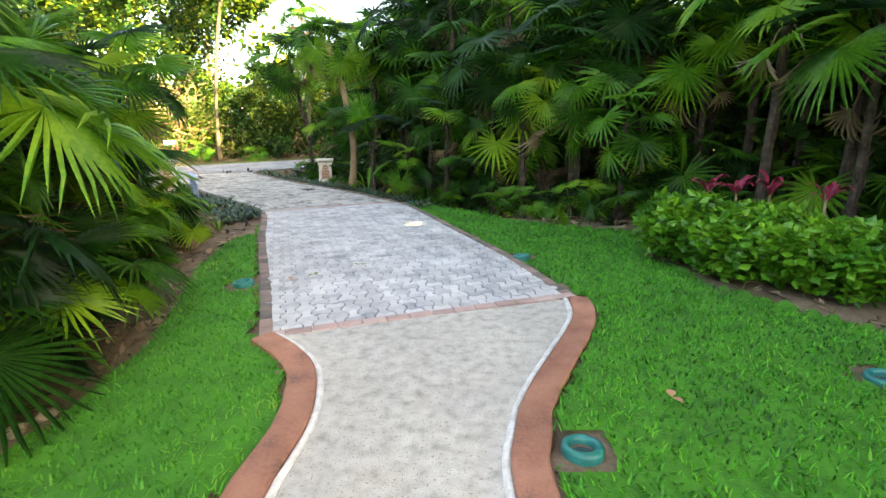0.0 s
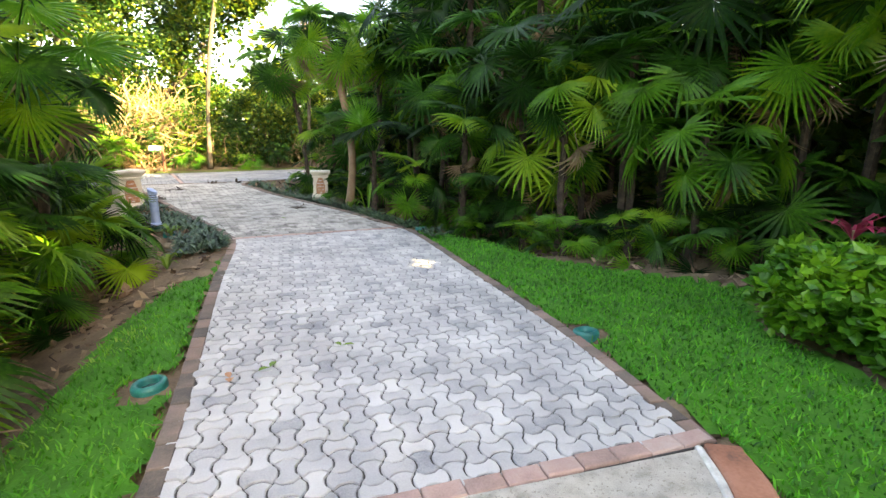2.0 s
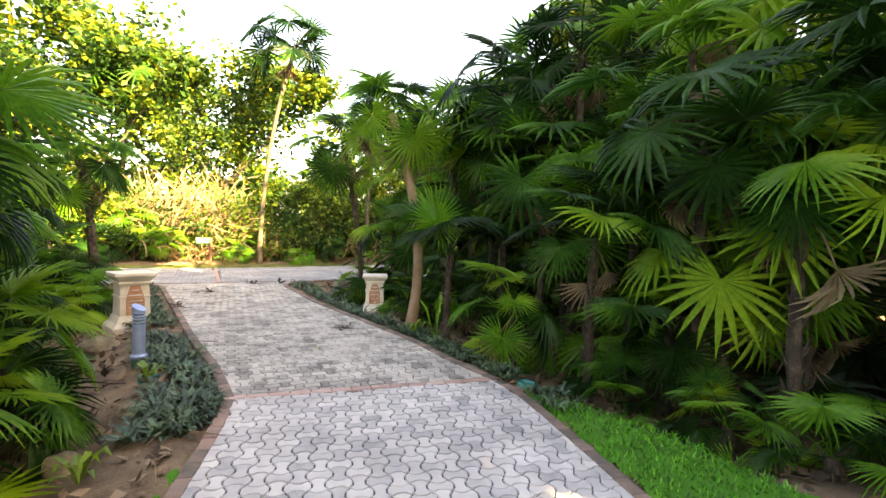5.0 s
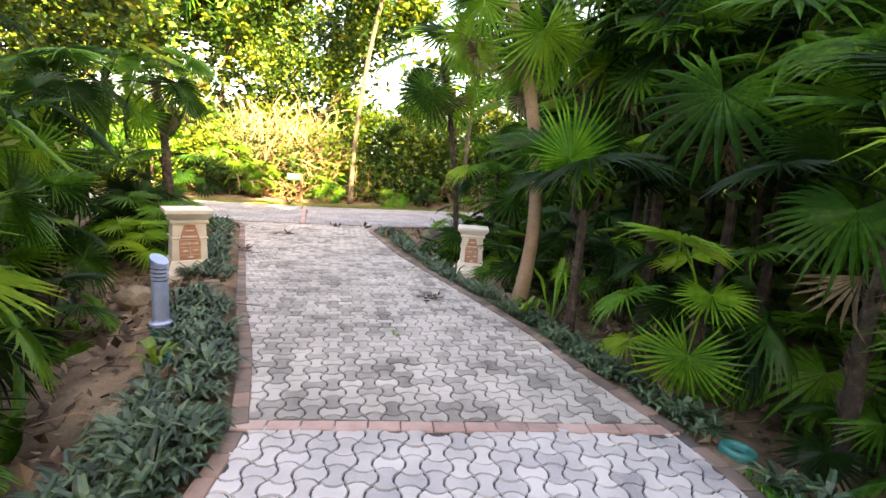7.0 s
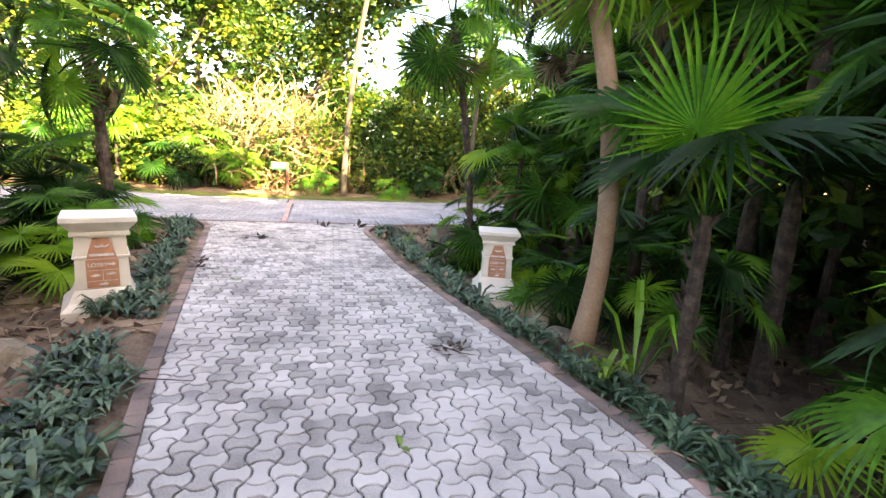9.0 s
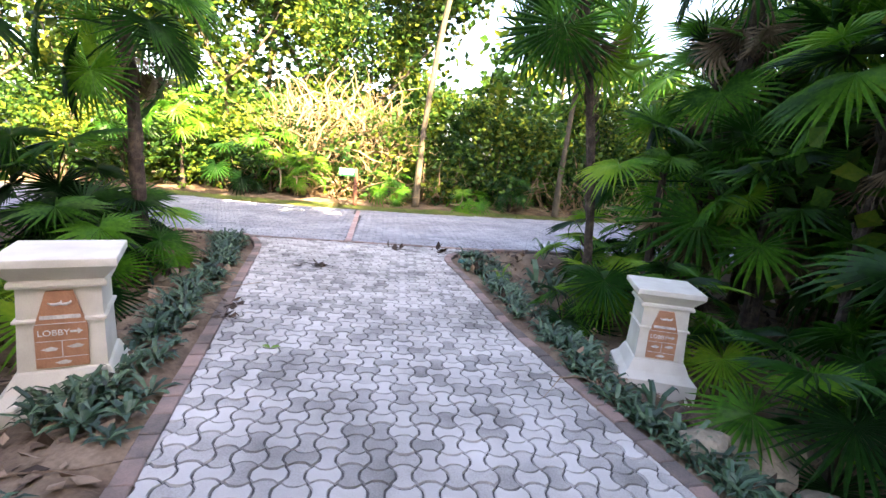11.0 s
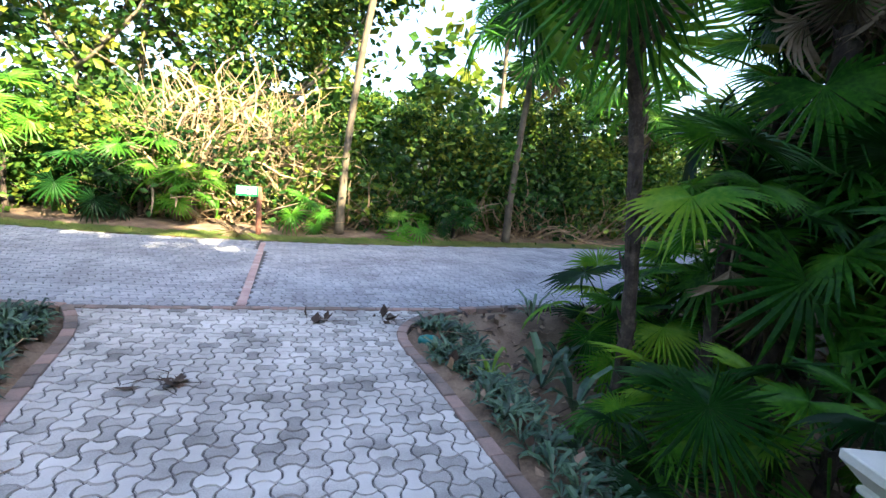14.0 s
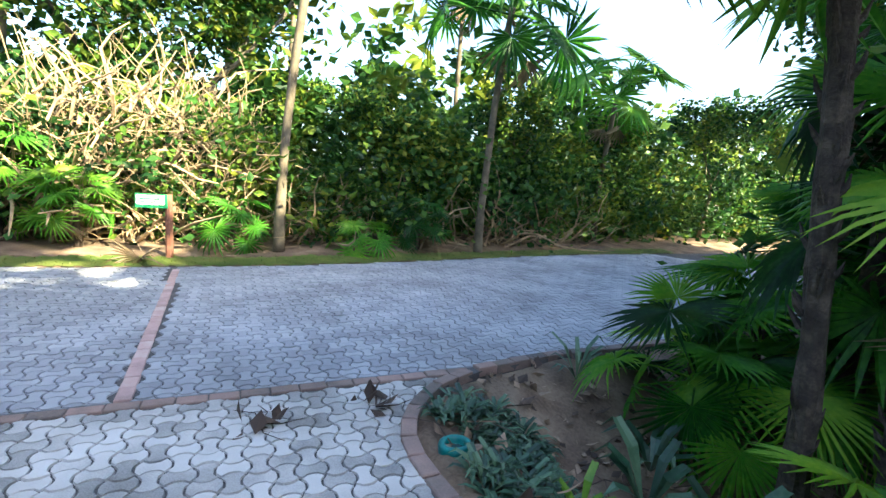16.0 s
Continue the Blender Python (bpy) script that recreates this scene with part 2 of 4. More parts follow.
def away(P, line):
    """Distance of the plan points P from a line of points."""
    best = np.full(len(P), 1e9)
    line = np.asarray(line)
    for a, b in zip(line[:-1], line[1:]):
        d = b - a
        t = np.clip(((P - a) @ d) / max(d @ d, 1e-9), 0, 1)
        best = np.minimum(best, np.hypot(*(P - a - t[:, None] * d).T))
    return best


# ---- plan ----
PATH_L = curve_through([(-0.55, -6.0), (-0.62, -2.0), (-0.78, 0.6), (-0.76, 1.66), (-0.72, 2.2), (-0.82, 2.72), (-1.04, 3.05), (-1.28, 3.28)])
PATH_R = curve_through([(0.75, -6.0), (0.6, -2.0), (0.36, 0.6), (0.30, 1.65), (0.35, 2.05), (0.50, 2.48), (0.91, 3.26), (1.06, 3.6), (1.12, 3.98)])
BAND_A = ((-1.36, 3.2), (1.22, 4.04))
BAND_B = ((-3.40, 8.68), (-0.90, 9.80))
BAND_C = ((-9.75, 15.66), (-6.22, 17.82))
D1_L = curve_through([(-1.36, 3.2), (-1.77, 4.33), (-2.53, 6.3), (-3.12, 8.0), (-3.40, 8.68)])
D1_R = curve_through([(1.22, 4.04), (0.83, 5.44), (0.22, 7.1), (-0.55, 9.15), (-0.90, 9.80)])
D2_L = curve_through([(-3.40, 8.68), (-4.15, 9.6), (-5.07, 10.6), (-6.38, 12.12), (-7.5, 13.4), (-8.5, 14.55), (-9.0, 15.12), (-9.4, 15.45), (-9.75, 15.66)])
D2_R = curve_through([(-0.90, 9.80), (-1.47, 10.48), (-2.05, 11.28), (-2.98, 12.34), (-4.15, 13.62), (-4.85, 14.42), (-5.85, 15.75), (-6.40, 16.45), (-6.55, 16.9), (-6.47, 17.4), (-6.22, 17.82)])
ROAD_NEAR_R = curve_through([(-6.22, 17.82), (-5.6, 18.33), (-5.0, 18.72), (-3.0, 20.0), (3.0, 23.6), (14, 30), (30, 40)])
ROAD_NEAR_L = curve_through([(-9.75, 15.66), (-10.3, 15.45), (-11.3, 14.9), (-16, 12.1), (-30, 3.5)])
ROAD_FAR = curve_through([(-34, 7.0), (-22, 14.6), (-17.0, 17.8), (-13.4, 19.2), (-11.4, 20.3), (-9.0, 21.9), (-5.2, 25.3), (-2.7, 27.2), (4, 31.5), (28, 46)])
DRIVE1 = np.vstack([D1_L, D1_R[::-1]])
DRIVE2 = np.vstack([D2_L, D2_R[::-1]])
ROAD = np.vstack([ROAD_NEAR_L[::-1], np.array(BAND_C), ROAD_NEAR_R, ROAD_FAR[::-1]])
PATH = np.vstack([PATH_L, PATH_R[::-1]])
LAWN_R = np.vstack([PATH_R + (0.19, 0), D1_R[4:-5] + (0.02, 0), [(-0.62, 9.5), (-0.2, 9.3), (0.53, 8.65), (1.08, 7.85), (2.03, 7.27), (2.7, 7.0), (3.0, 6.6), (2.5, 5.75), (2.66, 4.3), (3.32, 3.35), (4.5, 2.75), (7, 2.2), (7, -6)]])
LAWN_L = np.vstack([PATH_L - (0.19, 0), D1_L[3:-9] - (0.02, 0), [(-2.78, 6.85), (-3.05, 6.55), (-3.0, 5.6), (-2.62, 4.4), (-2.42, 3.6), (-2.5, 2.7), (-2.8, 2.0), (-4, 0.8), (-6, -1), (-6, -6)]])
LEFT_EDGE = np.vstack([PATH_L - (0.17, 0), D1_L, D2_L, ROAD_NEAR_L])
RIGHT_EDGE = np.vstack([PATH_R + (0.17, 0), D1_R, D2_R, ROAD_NEAR_R])


def step01(a, b, x):
    t = np.clip((x - a) / (b - a), 0, 1)
    return t * t * (3 - 2 * t)


def lie(P):
    """Height of the open ground at plan points."""
    P = np.atleast_2d(np.asarray(P, float))[:, :2]
    dl, dr, df = away(P, LEFT_EDGE), away(P, RIGHT_EDGE), away(P, ROAD_FAR)
    paved = inside(P, DRIVE1) | inside(P, DRIVE2) | inside(P, ROAD) | inside(P, np.vstack([PATH_L - (0.17, 0), (PATH_R + (0.17, 0))[::-1]]))
    near_l = dl < dr
    d = np.where(near_l, dl, dr)
    turf = inside(P, LAWN_R)
    drop = np.where(near_l, 0.34 * step01(0.1, 1.6, d), np.where(turf, 0.03 * step01(0, 2, d), 0.32 * step01(0.05, 1.1, d) * step01(7.6, 9.4, P[:, 1])))
    beyond = df < np.minimum(dl, dr)
    drop = np.where(beyond, -0.12 * step01(0.1, 1.5, df), drop)
    bumps = np.array([0.05 * noise.noise(Vector((x * 0.9, y * 0.9, 0))) + 0.02 * noise.noise(Vector((x * 4, y * 4, 3))) for x, y in P])
    z = -0.015 - drop + bumps * step01(0.1, 0.9, np.minimum(d, df)) * np.where(turf, 0.3, 1)
    return np.where(paved, -0.10, z)


def lie1(x, y):
    return float(lie([(x, y)])[0])


# ---- ground, one sheet to the horizon ----
xs = np.concatenate([[-900, -300, -120, -60, -40, -30], np.arange(-24, -16, 0.8), np.arange(-16, 6, 0.17), np.arange(6, 16, 0.8), [20, 30, 45, 70, 140, 350, 900]])
ys = np.concatenate([[-900, -300, -100, -50, -25, -14], np.arange(-8, -2, 0.6), np.arange(-2, 24, 0.17), np.arange(24, 36, 0.6), [40, 50, 70, 120, 350, 900]])
gx, gy = np.meshgrid(xs, ys)
GP = np.column_stack([gx.ravel(), gy.ravel()])
gz = lie(GP)
nx = len(xs)
g = Build()
g.add(np.column_stack([GP, gz]).tolist(), [(j * nx + i, j * nx + i + 1, (j + 1) * nx + i + 1, (j + 1) * nx + i) for j in range(len(ys) - 1) for i in range(nx - 1)])
ground = tagged(g.ob("ground", [M["earth"]], smooth=True), "brown sandy earth of the planting beds and woodland floor", "ground", kind="structure")


def slab(name, poly, z0, z1, mat, label, cat):
    b = Build()
    k = len(poly)
    b.add([(x, y, z1) for x, y in poly] + [(x, y, z0) for x, y in poly], [tuple(range(k))] + [(i, i + k, (i + 1) % k + k, (i + 1) % k) for i in range(k)])
    o = b.ob(name, [mat])
    bm = bmesh.new()
    bm.from_mesh(o.data)
    bmesh.ops.triangulate(bm, faces=[f for f in bm.faces if len(f.verts) > 4])
    bmesh.ops.recalc_face_normals(bm, faces=bm.faces)
    bm.to_mesh(o.data)
    bm.free()
    return tagged(o, label, cat, kind="structure")


path = slab("pavement", PATH, -0.09, 0.0, M["concrete"], "worn pale concrete footpath with dark pitting", "path")
drive_1 = slab("driveway_1", DRIVE1, -0.09, -0.012, M["joint"], "pale grey interlocking bone-shaped pavers of the driveway", "driveway")
drive_2 = slab("driveway_2", DRIVE2, -0.09, -0.012, M["joint"], "grey stained interlocking bone-shaped pavers of the driveway", "driveway")
road = slab("road", ROAD, -0.09, -0.012, M["joint"], "blue-grey interlocking paver road crossing the driveway's end", "road")


def ribbon(name, line, w0, w1, z0, z1, mat, label, cat, wob=0.0, parent=None):
    """A raised strip along a line, from w0 to w1 across it, with softened top edges."""
    d = np.gradient(line, axis=0)
    d /= np.linalg.norm(d, axis=1)[:, None]
    nrm = np.column_stack([-d[:, 1], d[:, 0]])
    b = Build()
    verts, n = [], len(line)
    for i in range(n):
        j = wob * noise.noise(Vector((line[i][0] * 5, line[i][1] * 5, 1)))
        for w, z in ((w0, z0), (w0, z1 - 0.008), (w0 + 0.012 * np.sign(w1 - w0), z1), (w1 - 0.012 * np.sign(w1 - w0) + j, z1), (w1 + j, z1 - 0.008), (w1 + j, z0)):
            q = line[i] + nrm[i] * w
            verts.append((q[0], q[1], z))
    b.add(verts, [(i * 6 + k, i * 6 + k + 1, i * 6 + k + 7, i * 6 + k + 6) for i in range(n - 1) for k in range(5)])
    o = b.ob(name, [mat], parent)
    return tagged(o, label, cat, kind="structure")


ribbon("trim", PATH_L, -0.004, 0.175, -0.09, 0.028, M["terracotta"], "worn terracotta-painted concrete kerb beside the footpath", "kerb", 0.012)
ribbon("trim", PATH_R, 0.004, -0.175, -0.09, 0.028, M["terracotta"], "worn terracotta-painted concrete kerb beside the footpath", "kerb", 0.012)
ribbon("trim", PATH_L, -0.045, -0.008, -0.05, 0.012, M["white_strip"], "pale mortar strip along the footpath kerb", "strip", 0.02)
ribbon("trim", PATH_R, 0.045, 0.008, -0.05, 0.012, M["white_strip"], "pale mortar strip along the footpath kerb", "strip", 0.02)


# ---- pillars, lamps, signs ----
def sign_pillar(x, y, z, turn, size=1.0):
    """A cream pillar with a stepped cap and a terracotta sign set in its front."""
    e = tagged(empty("sign_pillar", pose(x, y, z, 0, 0, turn) @ Matrix.Scale(size, 4)), "cream stucco pillar with stepped cap and terracotta direction plaque", "pillar", "pillars beside the driveway")

    def stack(b, prof):
        for (w0, z0), (w1, z1) in zip(prof[:-1], prof[1:]):
            b.add([(-w0, -w0, z0), (w0, -w0, z0), (w0, w0, z0), (-w0, w0, z0), (-w1, -w1, z1), (w1, -w1, z1), (w1, w1, z1), (-w1, w1, z1)],
                  [(0, 1, 5, 4), (1, 2, 6, 5), (2, 3, 7, 6), (3, 0, 4, 7)])
        w, h = prof[-1]
        b.add([(-w, -w, h), (w, -w, h), (w, w, h), (-w, w, h)], [(0, 1, 2, 3)])
    b = Build()
    stack(b, [(0.33, -0.2), (0.33, 0.125), (0.32, 0.137), (0.27, 0.19), (0.228, 0.29), (0.215, 0.30)])
    b.ob("plinth", [M["cream"]], e)
    b = Build()
    stack(b, [(0.215, 0.29), (0.205, 0.58), (0.205, 0.585), (0.222, 0.592), (0.222, 0.606), (0.203, 0.613), (0.198, 0.80)])
    b.ob("shaft", [M["cream"]], e)
    b = Build()
    stack(b, [(0.20, 0.79), (0.228, 0.797), (0.232, 0.812), (0.228, 0.83), (0.215, 0.84), (0.285, 0.925), (0.29, 0.93), (0.29, 0.972), (0.284, 0.978)])
    b.ob("cap", [M["cream"]], e)
    f = -0.225
    b = Build()
    out = [(-0.125, 0.315), (0.125, 0.315), (0.125, 0.56), (0.062, 0.775), (-0.062, 0.775), (-0.125, 0.56)]
    b.add([(px, f, pz) for px, pz in out] + [(px, f + 0.03, pz) for px, pz in out],
          [tuple(range(6))] + [(i, i + 6, (i + 1) % 6 + 6, (i + 1) % 6) for i in range(6)])
    b.ob("plaque", [M["plaque"]], e)
    b = Build()
    for k in range(2):                       # two curled swashes of the emblem
        s = 1 if k else -1
        pts = [(s * 0.022 + 0.032 * math.cos(a), f - 0.002, 0.715 + 0.016 * math.sin(a)) for a in np.linspace(-2.9, 0.4, 9)]
        b.tube(pts, [0.002, 0.005, 0.007, 0.009, 0.009, 0.008, 0.006, 0.004, 0.002], 5)
    b.box((-0.095, f - 0.004, 0.612), (0.095, f, 0.634))
    for z0 in (0.585, 0.48, 0.378):
        b.box((-0.118, f - 0.003, z0 - 0.003), (0.118, f, z0))
    b.box((-0.002, f - 0.003, 0.385), (0.002, f, 0.475))
    for px, pz in ((-0.06, 0.43), (0.062, 0.44), (0.0, 0.345)):
        b.add([(px - 0.04, f - 0.003, pz), (px - 0.012, f - 0.003, pz - 0.012), (px + 0.03, f - 0.003, pz - 0.010), (px + 0.042, f - 0.003, pz + 0.004), (px + 0.01, f - 0.003, pz + 0.016)], [(0, 1, 2, 3, 4)])
    a = 0.065
    b.add([(a - 0.025, f - 0.003, 0.525), (a + 0.012, f - 0.003, 0.525), (a + 0.012, f - 0.003, 0.513), (a + 0.038, f - 0.003, 0.532), (a + 0.012, f - 0.003, 0.551), (a + 0.012, f - 0.003, 0.539), (a - 0.025, f - 0.003, 0.539)], [tuple(range(7))])
    b.ob("markings", [M["white_strip"]], e)
    c = bpy.data.curves.new("lettering", "FONT")
    c.body, c.size, c.extrude, c.align_x = "LOBBY", 0.05, 0.002, "LEFT"
    tmp = new("lettering", c)
    me = bpy.data.meshes.new_from_object(tmp.evaluated_get(bpy.context.evaluated_depsgraph_get()))
    bpy.data.objects.remove(tmp)
    me.materials.append(M["white_strip"])
    t = new("lettering", me)
    t.parent = e
    t.matrix_basis = pose(-0.112, f - 0.002, 0.512, 90, 0, 0)
    return e


sign_pillar(-6.84, 11.68, -0.21, 54)
sign_pillar(-3.54, 14.44, -0.26, 15, 0.88)


def bollard(x, y, z):
    e = tagged(empty("bollard_lamp", pose(x, y, z)), "pale grey metal bollard lamp with slanted louvred top", "bollard")
    b = Build()
    b.rings([(0.0, -0.1), (0.085, -0.1), (0.085, 0.06), (0.07, 0.075)], 20)
    b.ob("base", [M["teal"]], e, True)
    b = Build()
    b.rings([(0.092, 0.06), (0.092, 0.085), (0.072, 0.1), (0.066, 0.12), (0.066, 0.46)], 24)
    b.ob("body", [M["lamp_body"]], e)
    for k in range(4):                       # louvres with dark gaps between
        b = Build()
        z0 = 0.47 + k * 0.035
        b.rings([(0.05, z0 - 0.006), (0.071, z0), (0.071, z0 + 0.012), (0.05, z0 + 0.022)], 24)
        o = b.ob("louvre", [M["lamp_body"]], e)
    b = Build()
    b.rings([(0.052, 0.45), (0.052, 0.60)], 20)
    b.ob("lens", [M["lens"]], e)
    b = Build()                              # slanted top
    n = 24
    ring = [(0.071 * math.cos(2 * math.pi * k / n), 0.071 * math.sin(2 * math.pi * k / n)) for k in range(n)]
    b.add([(px, py, 0.60) for px, py in ring] + [(px, py, 0.65 - 0.55 * px) for px, py in ring], [(k, (k + 1) % n, (k + 1) % n + n, k + n) for k in range(n)] + [tuple(range(n, 2 * n))])
    b.ob("cap", [M["lamp_body"]], e)
    return e


bollard(-5.10, 9.73, -0.06)

b = Build()
b.rings([(0.06, -0.03), (0.06, 0.018), (0.068, 0.03), (0.082, 0.034), (0.098, 0.026), (0.103, 0.01), (0.10, -0.07)], 28)
ring_me = b.mesh("rim", [M["teal"]], True)
b = Build()
b.rings([(0.0, -0.008), (0.03, -0.006), (0.062, -0.014)], 24)
lens_me = b.mesh("lens", [M["lens"]], True)
RINGS = ((-2.0, 4.5), (0.93, 5.4), (0.66, 1.95), (2.72, 2.62), (-0.62, 9.72), (-6.28, 16.66), (-4.62, 9.28))
for x, y in RINGS:
    z = lie1(x, y) + 0.012
    e = tagged(empty("ground_light", pose(x, y, z, rnd.uniform(-6, 6), rnd.uniform(-6, 6), rnd.uniform(0, 90))), "teal plastic ring of a sunken ground light", "ground light", "ground lights along the walk")
    for nm, me in (("rim", ring_me), ("lens", lens_me)):
        o = new(nm, me)
        o.parent = e

sx, sy = -11.5, 20.95
e = tagged(empty("sign_post", pose(sx, sy, lie1(sx, sy), 0, 0, 20)), "white and green sign on a brown post by the road", "sign")
b = Build()
b.tube([(0, 0, -0.2), (0, 0, 1.02)], [0.06, 0.055], 8)
b.ob("post", [M["post"]], e)
b = Build()
b.box((-0.46, -0.075, 0.80), (0.0, -0.055, 1.02))
b.ob("panel", [M["sign_green"]], e)
b = Build()
b.box((-0.44, -0.082, 0.85), (-0.04, -0.0755, 1.0))
b.ob("field", [M["sign_white"]], e)
b = Build()
b.box((-0.40, -0.086, 0.93), (-0.10, -0.0825, 0.955))
b.box((-0.40, -0.086, 0.885), (-0.16, -0.0825, 0.905))
b.ob("lettering", [M["sign_green"]], e)


def rock(x, y, z, sx, sy, sz, seed):
    bm = bmesh.new()
    bmesh.ops.create_icosphere(bm, subdivisions=3, radius=1)
    for v in bm.verts:
        k = 1 + 0.28 * noise.noise(v.co * 1.3 + Vector((seed, 0, 0))) + 0.10 * noise.noise(v.co * 4 + Vector((seed, 5, 0)))
        v.co = Vector((v.co.x * sx * k, v.co.y * sy * k, v.co.z * sz * k))
    me = bpy.data.meshes.new("rock")
    bm.to_mesh(me)
    bm.free()
    me.materials.append(M["rock"])
    o = new("rock", me)
    o.matrix_basis = pose(x, y, z, 0, 0, seed * 50)
    return tagged(o, "weathered tan limestone rock in the planting bed", "rock", "rocks in the beds")


for x, y, r, s in ((-2.95, 13.35, 0.26, 1), (-3.2, 13.05, 0.15, 2), (-2.6, 13.1, 0.14, 3), (-6.35, 10.55, 0.2, 4), (-3.9, 7.6, 0.12, 7), (-2.62, 2.75, 0.05, 8), (-2.7, 2.62, 0.06, 9), (-4.25, 8.6, 0.1, 11)):
    rock(x, y, lie1(x, y) + r * 0.25, r * 1.2, r, r * 0.8, s)


# ---- fan palms ----
def fan_leaf(seed, stem, radius, droop, cup, spread=150, mat=None, nod=45, n=32):
    """A palmate leaf on its stalk: pleated segments, joined near the hub and free beyond."""
    q = random.Random(seed)
    b = Build()
    b.tube([(0, 0, 0), (0, stem * 0.5, 0.03), (0, stem, 0.0)], [0.014, 0.010, 0.007], 4)
    hub = Vector((0, stem, 0))
    bow = Matrix.Rotation(radians(-nod), 3, 'X')

    def at(a, r, dz=0.0, side=0.0):
        d = Vector((math.sin(a), math.cos(a), 0))
        p = d * r + Vector((d.y, -d.x, 0)) * side
        p.z += -droop * r * r + cup * abs(math.sin(a)) * r + dz
        return hub + bow @ p
    for i in range(n):
        a = radians(-spread + 2 * spread * (i + 0.5) / n + q.uniform(-1.5, 1.5))
        R = radius * (1 - 0.28 * (abs(a) / radians(spread)) ** 2) * q.uniform(0.9, 1.06)
        w = radians(spread / n) * 0.38 * R * 1.0
        sag = q.uniform(0.0, 0.10) * radius + (0.25 * radius if q.random() < 0.08 else 0)
        verts = [hub, at(a, 0.38 * R, -0.012, -w), at(a, 0.40 * R, 0.012), at(a, 0.38 * R, -0.012, w),
                 at(a, 0.72 * R, -0.006 - sag * 0.3, -w * 0.72), at(a, 0.72 * R, 0.008 - sag * 0.3), at(a, 0.72 * R, -0.006 - sag * 0.3, w * 0.72), at(a + q.uniform(-0.04, 0.04), R, -sag)]
        b.add(verts, [(0, 1, 2), (0, 2, 3), (1, 4, 5, 2), (2, 5, 6, 3), (4, 7, 5), (5, 7, 6)])
    return b.mesh("leaf", [mat or M["leaf"]])


LEAVES = [fan_leaf(1, 0.55, 0.52, 0.25, 0.10, nod=45), fan_leaf(2, 0.7, 0.60, 0.45, 0.18, nod=30), fan_leaf(3, 0.45, 0.46, 0.15, 0.05, nod=60), fan_leaf(4, 0.8, 0.56, 0.6, 0.25, 140, nod=35), fan_leaf(5, 0.6, 0.66, 0.35, -0.05, 135, nod=55), fan_leaf(6, 0.65, 0.58, 0.2, 0.12, 160, nod=75)]
SPARSE = [fan_leaf(11, 0.6, 0.55, 0.25, 0.10, nod=45, n=20), fan_leaf(12, 0.7, 0.62, 0.4, 0.15, nod=60, n=20), fan_leaf(13, 0.5, 0.5, 0.3, 0.05, nod=30, n=20)]
DEAD = [fan_leaf(8, 0.5, 0.45, 1.0, 0.9, 110, M["dead"], n=20), fan_leaf(9, 0.4, 0.4, 1.3, 1.1, 95, M["dead"], n=20)]


def joined_crown(seed, leaves, dead):
    """A whole crown in one mesh, for palms deep in the wood."""
    q = random.Random(seed)
    b = Build()
    for i in range(leaves + dead):
        old = i >= leaves
        src = q.choice(DEAD if old else SPARSE)
        t = (i + 0.5) / leaves
        up = q.uniform(-75, -55) if old else 75 - 115 * t + q.uniform(-10, 10)
        m = pose(0, 0, -0.1 * t, 0, 0, i * 137.5 + q.uniform(-20, 20)) @ pose(0, 0, 0, up, q.uniform(-25, 25), 0) @ Matrix.Scale(q.uniform(0.82, 1.15), 4)
        b.add([m @ v.co for v in src.vertices], [tuple(f.vertices) for f in src.polygons], 1 if old else 0)
    return b.mesh("crown", [M["leaf"], M["dead"]])


CROWNS = [joined_crown(k, 13, 2) for k in range(5)]


